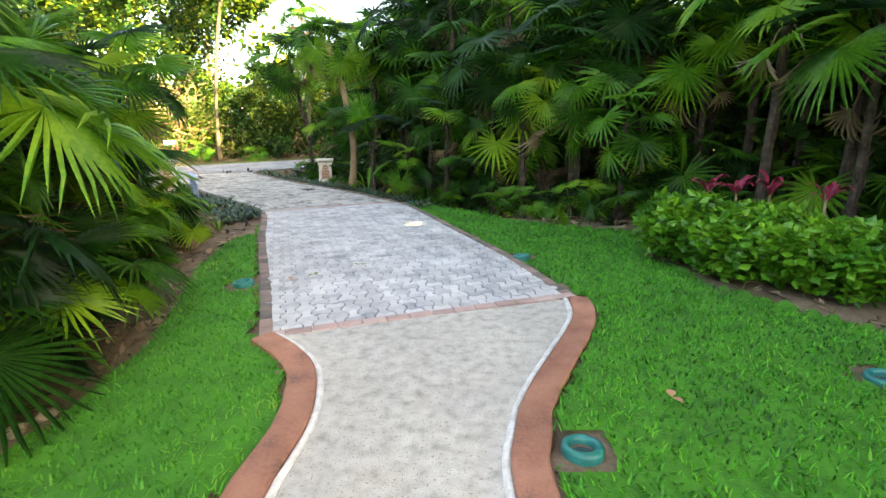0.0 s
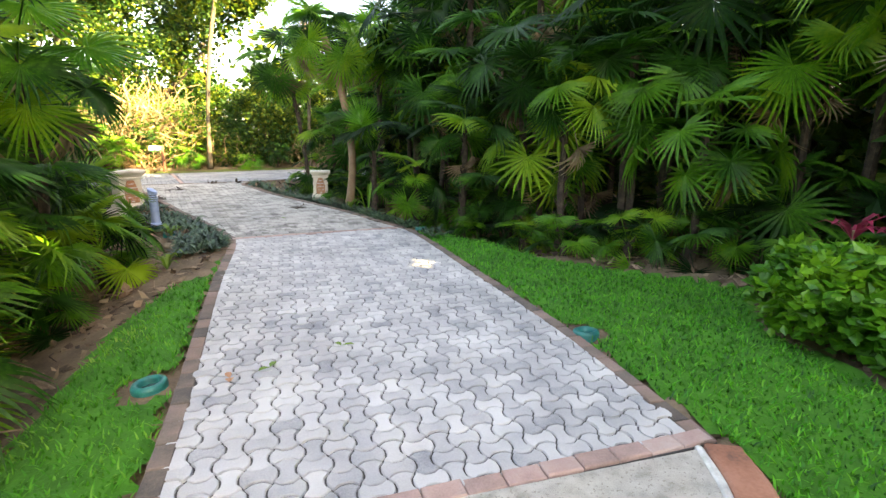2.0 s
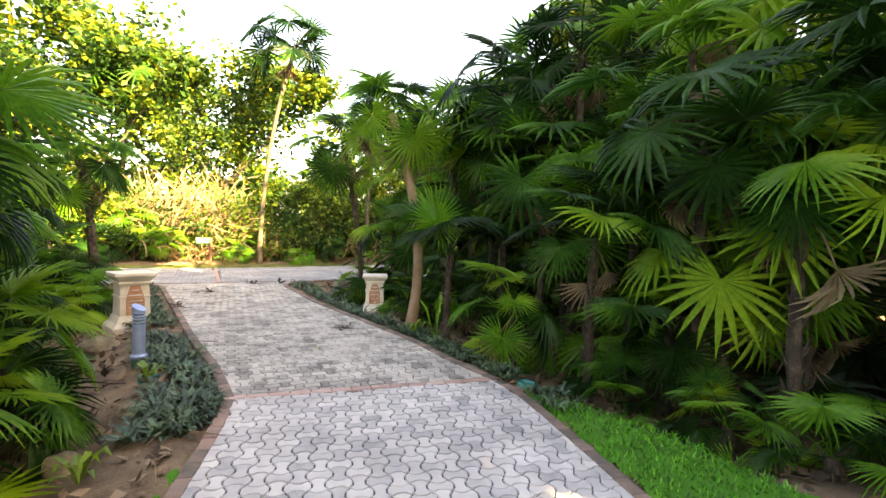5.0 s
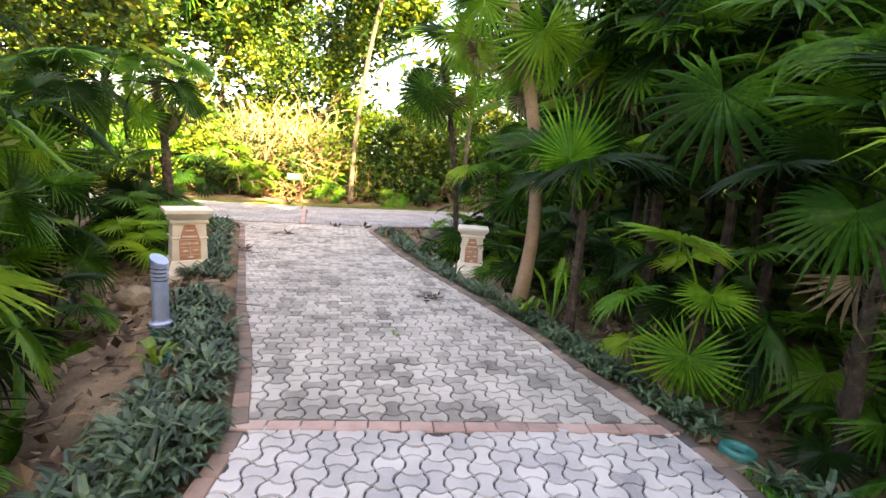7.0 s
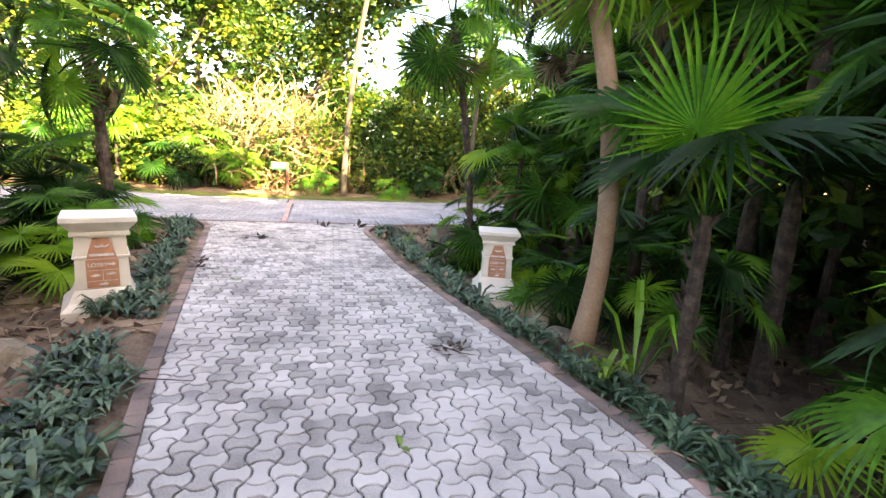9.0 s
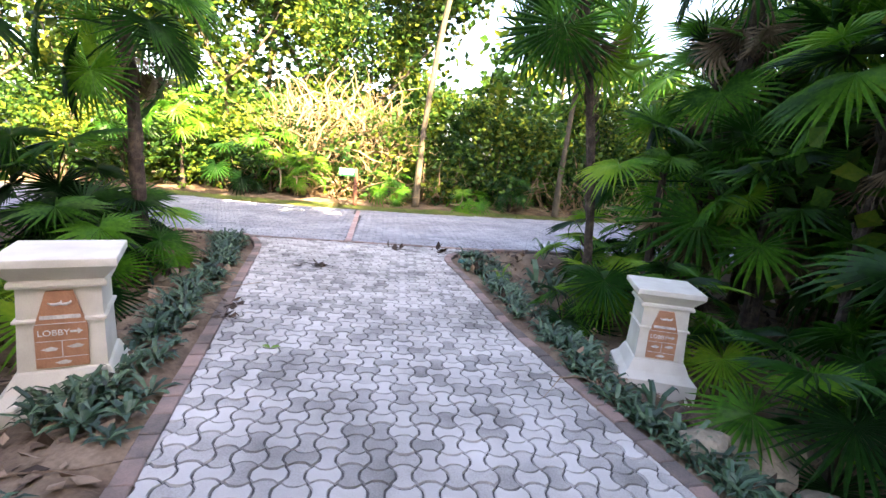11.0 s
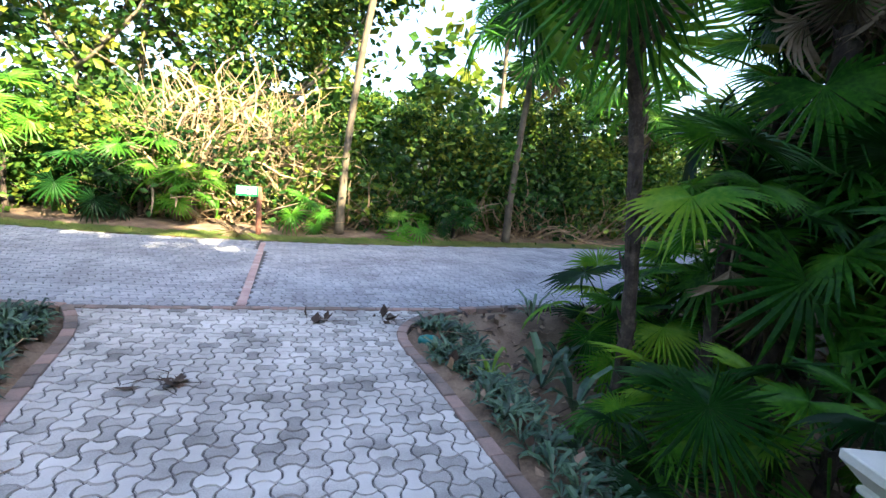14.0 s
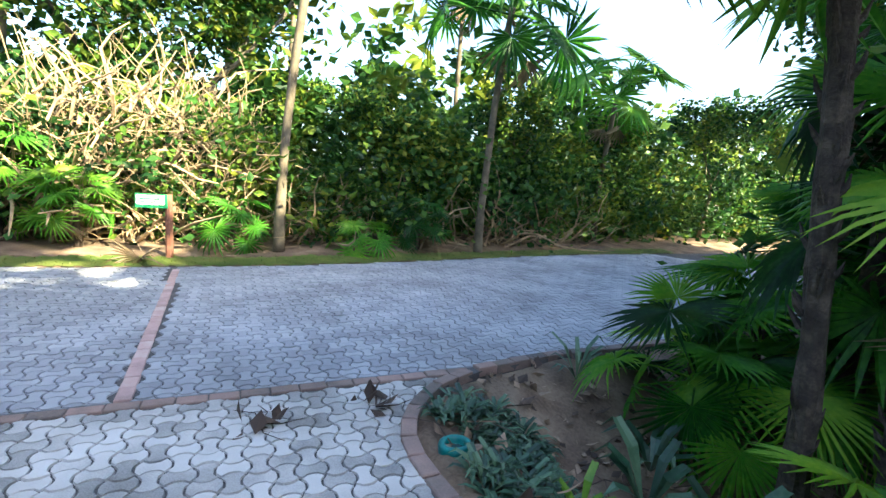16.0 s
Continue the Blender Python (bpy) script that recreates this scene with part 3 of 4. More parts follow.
def fan_palm(x, y, height, leaves=13, size=1.0, lean=(0.0, 0.0), trunk="fibre", r=0.055, dead=2, seed=0, high=75, low=-35, name="fan_palm", label="", group="fan palms of the understorey", bend=(0.0, 0.0), deep=False):
    q = random.Random(seed * 31 + int(x * 100) + int(y * 77))
    z = lie1(x, y) - 0.03
    e = empty(name, pose(x, y, z))
    b = Build()
    n = max(4, int(height * 5))
    pts, rad = [], []
    for i in range(n + 1):
        t = i / n
        w = math.sin(math.pi * t)
        pts.append((bend[0] * w + lean[0] * t * t + 0.03 * noise.noise(Vector((x, t * 3, seed))), bend[1] * w + lean[1] * t * t + 0.03 * noise.noise(Vector((y, t * 3, seed + 9))), height * t))
        rad.append(r * (1.35 - 0.35 * min(1, t * 5)) * (1 - 0.15 * t))
    b.tube(pts, rad, 9, jag=0.35 if trunk == "fibre" else 0.04)
    if trunk == "fibre" and not deep:       # old leaf bases
        for i in range(int(height * 14)):
            t = q.uniform(0.15, 1.0)
            a = q.uniform(0, 6.28)
            c = Vector((lean[0] * t * t, lean[1] * t * t, height * t))
            d = Vector((math.cos(a), math.sin(a), 0))
            b.tube([c + d * r * 0.7, c + d * (r + 0.02) + Vector((0, 0, 0.05)), c + d * (r + q.uniform(0.03, 0.06)) + Vector((0, 0, q.uniform(0.08, 0.15)))], [0.018, 0.014, 0.003], 4)
    b.ob("trunk", [M[trunk]], e, trunk != "fibre")
    top = Vector(pts[-1])
    if deep:
        o = new("crown", q.choice(CROWNS))
        o.parent = e
        o.matrix_basis = Matrix.Translation(top) @ pose(0, 0, 0, q.uniform(-8, 8), q.uniform(-8, 8), q.uniform(0, 360)) @ Matrix.Scale(size, 4)
        leaves = dead = 0
    for i in range(leaves + dead):
        old = i >= leaves
        t = (i + 0.5) / max(leaves, 1)
        o = new("leaf", q.choice(DEAD if old else LEAVES))
        o.parent = e
        up = q.uniform(-75, -55) if old else high + (low - high) * t + q.uniform(-10, 10)
        s = size * q.uniform(0.82, 1.15)
        o.matrix_basis = Matrix.Translation(top - Vector((0, 0, 0.12 * t * min(1, height)))) @ pose(0, 0, 0, 0, 0, i * 137.5 + q.uniform(-20, 20)) @ pose(0, 0, 0, up, q.uniform(-25, 25), 0) @ Matrix.Scale(s, 4)
    return tagged(e, label or ("green fan palm with pleated leaves on a fibrous brown trunk" if height > 0.6 else "low green fan palm growing from the ground"), "palm", group)


# palms that stand out by themselves: x, y, trunk height, leaves, size
for k, (x, y, h, nl, s) in enumerate((
        (-0.75, 10.6, 0.9, 11, 0.85), (0.1, 10.2, 2.0, 15, 1.05), (1.5, 8.9, 2.3, 15, 1.05), (2.9, 8.7, 2.6, 15, 1.1), (4.2, 7.9, 2.6, 15, 1.15),
        (4.9, 5.6, 2.3, 15, 1.15), (5.4, 3.8, 1.3, 13, 1.1), (-3.3, 15.75, 0.45, 12, 0.8), (-4.1, 16.1, 0.25, 11, 0.75), (-4.12, 15.92, 0.35, 11, 0.8), (-4.55, 15.55, 0.1, 9, 0.55),
        (-2.9, 14.9, 0.15, 11, 0.8), (-4.55, 17.75, 0.55, 12, 0.85), (-3.9, 18.3, 0.8, 12, 0.95), (-2.5, 13.5, 0.35, 11, 0.75), (-1.5, 13.2, 0.8, 11, 0.8), (-0.6, 11.5, 0.35, 10, 0.75),
        (0.4, 10.3, 0.25, 9, 0.6), (0.35, 9.45, 0.2, 9, 0.55), (1.45, 8.3, 0.2, 9, 0.6), (2.15, 7.85, 0.25, 10, 0.6), (2.9, 7.75, 0.2, 10, 0.65), (3.6, 7.5, 0.35, 10, 0.7), (4.5, 7.1, 0.3, 10, 0.75), (0.95, 8.75, 0.3, 10, 0.55), (1.2, 9.3, 0.2, 10, 0.6), (2.3, 8.6, 0.3, 10, 0.6), (3.4, 8.3, 0.9, 11, 0.85), (0.9, 10.0, 1.0, 12, 0.9), (2.0, 9.6, 1.5, 12, 0.95), (-2.6, 16.6, 1.8, 12, 1.05), (-2.0, 15.6, 2.6, 13, 1.1), (-1.6, 17.2, 3.2, 13, 1.15), (-3.0, 18.9, 1.6, 12, 1.0), (-2.2, 19.4, 2.8, 13, 1.1), (-0.3, 12.2, 2.9, 14, 1.15), (-0.9, 13.8, 3.3, 14, 1.15), (0.8, 11.2, 3.3, 14, 1.2), (2.6, 10.0, 3.6, 14, 1.2), (4.6, 8.9, 3.6, 14, 1.25), (5.9, 6.9, 3.3, 14, 1.25), (5.7, 5.0, 2.9, 14, 1.25), (-4.05, 17.65, 0.45, 11, 0.85), (-3.75, 17.0, 1.9, 12, 1.05))):
    fan_palm(x, y, h, nl, s, seed=k, low=-5 if h > 1.2 else -30, deep=h >= 2.8)
big = fan_palm(-1.72, 11.86, 1.45, 8, 1.1, seed=77, high=82, low=34, dead=0)
o = new("leaf", fan_leaf(21, 0.62, 0.66, 0.12, 0.05, 165, M["shrub"], nod=-38, n=40))      # the broad upright fan over the kerb; paler green stands for sky light
o.parent = big
o.matrix_basis = pose(0, 0, 1.45, 0, 0, 151) @ pose(0, 0, 0, 55, 0, 0) @ Matrix.Scale(1.0, 4)
# taller palms behind, up into the canopy
for k, (x, y, h, s) in enumerate(((-0.9, 12.9, 4.3, 1.2), (0.25, 12.6, 4.9, 1.25), (1.5, 11.4, 4.4, 1.25), (2.3, 12.0, 5.4, 1.3), (3.3, 10.9, 4.6, 1.3), (4.2, 9.9, 5.2, 1.35), (5.3, 9.2, 4.5, 1.3), (5.6, 7.9, 5.3, 1.35), (6.6, 6.0, 4.6, 1.3), (6.4, 4.2, 4.0, 1.3), (-0.2, 14.6, 5.2, 1.3), (-1.6, 15.6, 4.6, 1.25), (-1.9, 14.2, 3.9, 1.15), (1.0, 9.6, 2.9, 1.1), (2.4, 8.9, 3.2, 1.15), (3.6, 8.8, 3.7, 1.2), (4.8, 7.6, 3.6, 1.2), (4.4, 6.5, 3.0, 1.25), (5.1, 6.0, 3.5, 1.25), (5.3, 4.5, 3.2, 1.3), (6.0, 3.3, 3.0, 1.3))):
    fan_palm(x, y, h, 12, s, seed=500 + k, deep=True, r=0.07)
# palms on the other side of the drive
for k, (x, y, h, nl, s) in enumerate((
        (-3.3, 2.2, 1.4, 15, 1.1), (-3.75, 3.3, 1.0, 15, 1.1), (-3.9, 4.4, 1.7, 15, 1.15), (-4.5, 5.6, 0.6, 13, 0.9), (-4.3, 3.6, 2.5, 15, 1.2), (-5.2, 6.8, 1.6, 14, 1.0), (-4.7, 5.0, 2.6, 15, 1.15), (-5.9, 8.1, 0.9, 13, 0.95),
        (-6.6, 8.9, 1.7, 14, 1.05), (-7.4, 10.0, 0.8, 13, 0.95), (-8.2, 10.6, 1.8, 14, 1.0), (-9.6, 12.9, 0.5, 13, 0.9), (-10.3, 13.3, 1.2, 14, 1.0), (-9.1, 11.6, 2.6, 14, 1.1), (-5.6, 7.4, 2.5, 14, 1.1), (-3.4, 1.2, 2.2, 15, 1.15), (-3.2, 2.9, 0.5, 14, 0.95), (-3.5, 4.0, 0.5, 14, 0.95), (-3.3, 3.3, 1.9, 15, 1.15), (-3.9, 5.3, 1.2, 14, 1.0), (-4.8, 4.2, 3.2, 15, 1.2), (-3.9, 2.4, 3.0, 16, 1.2), (-9.0, 13.05, 0.45, 12, 0.9), (-9.9, 13.8, 0.7, 12, 0.9), (-8.5, 12.2, 0.3, 12, 0.85), (-10.6, 14.1, 0.4, 12, 0.85), (-6.3, 9.6, 0.15, 11, 0.7), (-4.9, 6.6, 0.1, 11, 0.7), (-4.1, 4.9, 0.1, 11, 0.7), (-3.6, 2.9, 0.1, 11, 0.7), (-4.0, 5.85, 0.15, 11, 0.75), (-3.95, 5.0, 0.4, 12, 0.8), (-4.4, 6.7, 0.7, 12, 0.85), (-4.3, 7.3, 0.5, 11, 0.85), (-4.35, 6.7, 2.5, 13, 1.15), (-4.9, 8.0, 0.8, 11, 0.85))):
    fan_palm(x, y, h, nl, s, seed=40 + k)
fan_palm(-2.38, 12.5, 3.7, 16, 1.05, (-0.45, 0.1), "bark", 0.086, 5, 90, bend=(0.14, 0.0), label="tall palm with smooth curved orange-brown trunk and drooping fans", low=-55)
fan_palm(-4.5, 16.62, 4.0, 15, 1.2, (-0.45, -0.3), "fibre", 0.062, 6, 91, label="tall palm with dark fibrous trunk beside the road", low=-60)
fan_palm(-3.1, 17.4, 4.3, 14, 1.2, (0.1, -0.25), "fibre", 0.10, 8, 92, label="tall palm with shaggy skirt of dead fronds", low=-60)
fan_palm(-3.35, 18.0, 3.2, 14, 1.3, (0.1, -0.1), "fibre", 0.09, 7, 94, label="shaggy palm with hanging fans beside the road", low=-65)
fan_palm(-2.5, 18.4, 3.9, 14, 1.3, (0.1, -0.2), "fibre", 0.09, 7, 95, label="shaggy palm with hanging fans beside the road", low=-65)
fan_palm(-9.45, 13.75, 3.2, 15, 1.1, (-0.5, 0.2), "fibre", 0.09, 5, 93, label="leaning palm with pale frayed trunk beside the road", low=-60)
# Palms added out of view beside the lawn, to shade the start of the path.
for k, (x, y, h) in enumerate(((7.4, 1.0, 2.8), (7.4, 2.2, 2.4), (7.5, -0.2, 3.0), (7.5, -1.4, 2.4), (7.3, 3.2, 2.0))):
    fan_palm(x, y, h, 12, 1.25, seed=300 + k, deep=True)
# a deeper belt of palms behind
belt = []
for k in range(1500):
    x, y = rnd.uniform(-4, 8.5), rnd.uniform(3, 24)
    P = np.array([(x, y)])
    d = away(P, RIGHT_EDGE)[0]
    if inside(P, LAWN_R)[0] or d < 1.9 or inside(P, ROAD)[0] or inside(P, DRIVE2)[0] or inside(P, DRIVE1)[0] or (y < 7.2 and x < 5.2) or away(P, LEFT_EDGE)[0] < d:
        continue
    if d > 5.5 and y > 12 or any(math.hypot(x - a, y - c) < 1.0 for a, c in belt):
        continue
    belt.append((x, y))
    fan_palm(x, y, rnd.choice((0.3, 0.8, 1.6, 2.4, 3.0, 3.6)), 10, rnd.uniform(0.95, 1.25), seed=100 + k, deep=True)
    if len(belt) >= 60:
        break


# ---- broadleaf trees and thickets ----
def leaf_at(b, c, size, q, tone, mi=0, flat=0.0):
    """One small pointed leaf, folded on its rib."""
    d = Vector((q.gauss(0, 1), q.gauss(0, 1), q.gauss(0, 0.6))).normalized()
    s = d.cross(Vector((q.gauss(0, 1), q.gauss(0, 1), q.gauss(0, 1) + flat))).normalized() * size * 0.32
    u = d.cross(s).normalized() * size * 0.08
    b.add([c, c + d * size * 0.5 + s + u, c + d * size, c + d * size * 0.5 - s + u], [(0, 1, 2), (0, 2, 3)], mi, tone)


def tree(seed, height, crown, spread, n_leaves, size, trunk_r=0.1, name="tree", start=0.4):
    """Trunk, limbs that fork, and clumps of leaves round their ends."""
    q = random.Random(seed)
    e = empty(name, Matrix.Identity(4))
    b = Build()
    ends = []

    def limb(p, d, length, r, depth):
        pts, rad = [p], [r]
        for i in range(4):
            d = (d + Vector((q.gauss(0, 0.16), q.gauss(0, 0.16), q.gauss(0.05, 0.1)))).normalized()
            p = p + d * length / 4
            pts.append(p)
            rad.append(r * (1 - 0.13 * (i + 1)))
            if depth <= 2 and i > 0:
                ends.append((p, depth))
        b.tube(pts, rad, 7 if depth > 1 else 5)
        if depth > 0:
            for k in range(3 if depth > 1 else 2):
                a = q.uniform(0, 6.28)
                limb(p, (d * 0.7 + Vector((math.cos(a) * spread, math.sin(a) * spread, q.uniform(0.0, 0.6)))).normalized(), length * q.uniform(0.55, 0.8), rad[-1] * 0.75, depth - 1)
    limb(Vector((0, 0, -0.1)), Vector((q.gauss(0, 0.08), q.gauss(0, 0.08), 1)).normalized(), height * start, trunk_r, 3)
    b.ob("trunk", [M["greybark"]], e, True)
    g = Build()
    for i in range(n_leaves):
        p, dep = q.choice(ends)
        off = Vector((q.gauss(0, 1), q.gauss(0, 1), q.gauss(0, 0.8))) * crown * (0.3 + 0.14 * dep)
        leaf_at(g, p + off, size * q.uniform(0.7, 1.3), q, q.random(), 0, 1.0)
    g.ob("foliage", [M["crown"]], e)
    return tagged(e, "broadleaf tree with forked grey trunk and loose green crown", "tree", "woodland trees")


protos = [tree(1, 6.5, 0.75, 0.9, 4400, 0.17), tree(2, 5.0, 0.65, 1.0, 4000, 0.16), tree(3, 8.0, 0.9, 0.8, 4200, 0.23, 0.13), tree(4, 3.4, 0.5, 1.2, 4000, 0.13, 0.06, start=0.3), tree(6, 10.0, 1.35, 1.25, 4400, 0.54, 0.14, start=0.62)]
spots = [(-16.5, 20.2, 2, 1.1), (-14.2, 22.8, 0, 1.0), (-12.6, 22.4, 3, 1.0), (-11.2, 24.6, 1, 0.8), (-9.2, 25.6, 0, 0.6), (-8.3, 24.3, 3, 1.2), (-6.7, 26.8, 1, 0.8), (-4.6, 28.6, 3, 1.3), (-2.4, 30.2, 1, 0.9), (0.4, 31.5, 0, 0.8), (3.6, 33.6, 1, 1.0),
         (-19.5, 17.8, 0, 1.1), (-18.2, 22.6, 2, 1.2), (-22.5, 16.5, 2, 1.0), (-26, 14.5, 1, 1.3), (-12.4, 12.4, 0, 0.9), (-14.5, 10.4, 2, 0.9), (-10.6, 9.4, 1, 1.1), (-8.2, 7.4, 0, 1.0), (-6.9, 4.0, 2, 0.9), (-6.5, 0.5, 0, 1.0), (-17.5, 9.2, 1, 1.2),
         (-0.6, 17.2, 2, 0.9), (2.6, 18.4, 0, 1.2), (7.5, 20.0, 2, 1.3), (1.2, 21.0, 1, 1.1), (9.5, -2.5, 2, 1.1),
         (0.6, 20.4, 0, 1.1), (2.4, 21.9, 2, 1.0), (4.4, 22.9, 2, 1.05), (-1.3, 19.2, 0, 0.95), (6.8, 24.0, 2, 1.1), (3.0, 19.6, 2, 1.0), (5.6, 18.4, 2, 1.0), 
         # Trees added for their shade, mostly out of view: keep direct sun off the drive.
         (8.2, 2.0, 4, 0.92), (8.6, 4.4, 4, 1.0), (8.2, 6.6, 4, 0.85), (8.6, 8.8, 4, 0.72), (8.2, 10.8, 4, 0.72), (7.8, 12.8, 4, 0.72), (9.0, -0.4, 4, 1.25), (9.4, 25.6, 4, 1.15), (10.8, 1.2, 4, 1.25), (10.8, -1.6, 4, 1.25), (7.8, -4.6, 2, 1.0), (10.8, 3.8, 4, 1.25), (11, 6.4, 4, 1.25), (10.8, 9.0, 4, 1.25), (10.8, 11.4, 4, 1.25), (10.4, 13.6, 4, 1.25), (7.6, -2.4, 2, 1.0), (7.7, -0.2, 2, 0.9), (7.6, 1.8, 2, 0.9), (7.8, 3.9, 2, 0.85),
         (-13.4, 24.8, 2, 1.15), (-17.5, 25.5, 2, 1.2), (-15.8, 22.0, 2, 1.45), (-18.8, 20.6, 2, 1.5)]
used = set()
for k, (x, y, p, s) in enumerate(spots):
    m = pose(x, y, lie1(x, y), 0, 0, k * 77) @ Matrix.Scale(s, 4)
    if p in used:
        o = copy_thing(protos[p], pose(0, 0, 0))
        o.matrix_basis = m
    else:
        protos[p].matrix_basis = m
        used.add(p)


def thicket(line, depth, height, n, size, seed, label, base=0.03):
    """Tangled low growth along a line: leaves in clumps, no trunk to count."""
    q = random.Random(seed)
    b = Build()
    line = np.asarray(line, float)
    L = len(line) - 1
    clumps = []
    for i in range(n // 40):
        t = q.random() * L
        k = int(t)
        p = line[k] + (line[k + 1] - line[k]) * (t - k)
        x, y = p[0] + q.gauss(0, depth), p[1] + abs(q.gauss(0, depth))
        h = height * (0.55 + 0.45 * noise.noise(Vector((x * 0.5, y * 0.5, seed)))) + height * 0.25
        clumps.append((Vector((x, y, q.uniform(base, 1) * h)), q.uniform(0.2, 0.5), q.random()))
    for c, r, tone in clumps:
        for j in range(40):
            leaf_at(b, c + Vector((q.gauss(0, r), q.gauss(0, r), q.gauss(0, r * 0.8))), size * q.uniform(0.6, 1.4), q, 0.7 * tone + 0.3 * q.random())
    return tagged(b.ob("thicket", [M["crown"]]), label, "thicket", kind="stuff")


far_line = [(-30, 11.5), (-22, 16.0), (-17, 19.3), (-13.4, 21.3), (-9.5, 23.4), (-5.4, 26.8), (-2, 29.4), (6, 34)]
thicket(far_line, 0.8, 2.8, 40000, 0.16, 3, "dense green undergrowth across the road", 0.2)
thicket([(-30, 20), (-18, 27), (-10, 29), (-2, 34), (8, 40)], 1.6, 6.5, 15000, 0.44, 4, "far woodland behind the roadside trees")
# First one is filler: closes sunlit gaps behind the palms and blocks low sun.
thicket([(10.5, -6), (11, 2), (10, 8), (7.5, 12.5), (6, 17), (6, 21), (9, 25)], 1.0, 4.2, 10000, 0.52, 15, "dark woodland beyond the palms")
thicket([(-12, -7), (-9, 0), (-10, 5), (-13, 9), (-20, 11), (-26, 9)], 1.0, 5.0, 8000, 0.5, 16, "dark woodland beyond the palms")
thicket([(-12, -9), (0, -12), (12, -9)], 1.0, 5.0, 3000, 0.65, 17, "woodland behind the lawns")
thicket([(3.5, 10.5), (1.5, 12.5), (-0.3, 15.5), (-1.2, 18.5), (2, 21)], 1.0, 3.4, 14000, 0.23, 5, "shaded woodland undergrowth behind the palms")
# Added leaf wall, mostly out of view: stops sun dapples on path and drive.
thicket([(12.6, -7), (12.8, -2), (12.8, 3), (12.6, 8), (12.2, 12), (11.6, 14.5)], 0.7, 10.5, 11000, 0.62, 19, "tall leaf wall added beyond the palms to block the sun")
thicket([(5.6, 8.2), (6.4, 6.6), (6.6, 4.6), (7.2, 3.2), (8, 0)], 0.5, 1.7, 6000, 0.2, 18, "shaded low growth behind the shrubs")
thicket([(-30, 13), (-22, 17.6), (-17, 21), (-13.4, 23.1), (-9.5, 25.2), (-5.4, 28.4), (-2, 31), (6, 36)], 0.9, 4.0, 24000, 0.3, 23, "dense shaded growth behind the roadside vines")
thicket([(9, -4), (8, 2), (7, 6), (6, 9)], 1.0, 5.2, 10000, 0.28, 6, "shaded woodland undergrowth behind the lawn")
thicket([(-7, -3), (-5.8, 2), (-6.6, 5.5), (-8.6, 8), (-10.4, 10), (-12.5, 12)], 0.7, 2.6, 10000, 0.21, 7, "woodland undergrowth behind the palms")
for i, (x, y, h, s) in enumerate(((-14.6, 20.3, 0.5, 0.8), (-13.1, 20.85, 0.8, 0.75), (-15.5, 20.0, 0.9, 0.85), (-13.6, 20.9, 0.7, 0.8), (-14.3, 20.6, 1.3, 0.95), (-15.0, 21.0, 0.9, 0.9), (-11.0, 21.9, 0.5, 0.7), (-8.0, 24.0, 0.6, 0.8), (-16.4, 19.3, 2.2, 1.0), (-18.0, 18.6, 1.6, 1.0), (-9.0, 23.2, 0.2, 0.7))):
    fan_palm(x, y, h, 12, s, seed=200 + i, deep=True, group="fan palms across the road")
for i, (x, y, h, ln) in enumerate(((-10.3, 22.3, 8.5, (1.2, 0.3)), (-6.75, 24.75, 5.3, (0.35, 0)), (-3.6, 28.6, 4.2, (0.3, 0.2)), (-12.3, 26.5, 8.5, (0.3, 0)), (-16.5, 22.5, 7.5, (0.3, 0.3)), (-8.2, 30.0, 8.0, (0.1, 0)))):
    fan_palm(x, y, h, 16, 1.9, ln, "greybark", 0.085, 5, 230 + i, 70, -65, "tall_palm", "tall slender palm with grey trunk across the road", "tall palms across the road", deep=True)

# dry vines and roots in front of the thicket
q = random.Random(5)
b = Build()
for i in range(850):
    t = q.random() if i < 330 else q.uniform(0.04, 0.34)
    x = -15.2 + 11.5 * t + q.gauss(0, 0.2)
    y = 20.3 + 7.4 * t ** 1.15 + abs(q.gauss(0, 0.45))
    p, d = Vector((x, y, 0.05 if i < 330 else q.uniform(0.1, 2.4))), Vector((q.gauss(0, 0.6), q.gauss(0, 0.3), q.uniform(0.2, 1))).normalized()
    pts = [p]
    for k in range(5):
        d = (d + Vector((q.gauss(0, 0.35), q.gauss(0, 0.25), q.gauss(-0.06, 0.25)))).normalized()
        p = p + d * q.uniform(0.2, 0.5)
        p.z = max(p.z, 0.03)
        pts.append(p)
    r = q.choice((0.006, 0.008, 0.012, 0.03))
    b.tube(pts, [r, r, r * 0.9, r * 0.8, r * 0.6, r * 0.3], 4)
tagged(b.ob("dry_vines", [M["twig"]]), "tangle of dry brown vines and roots at the wood's edge", "vines", kind="stuff")


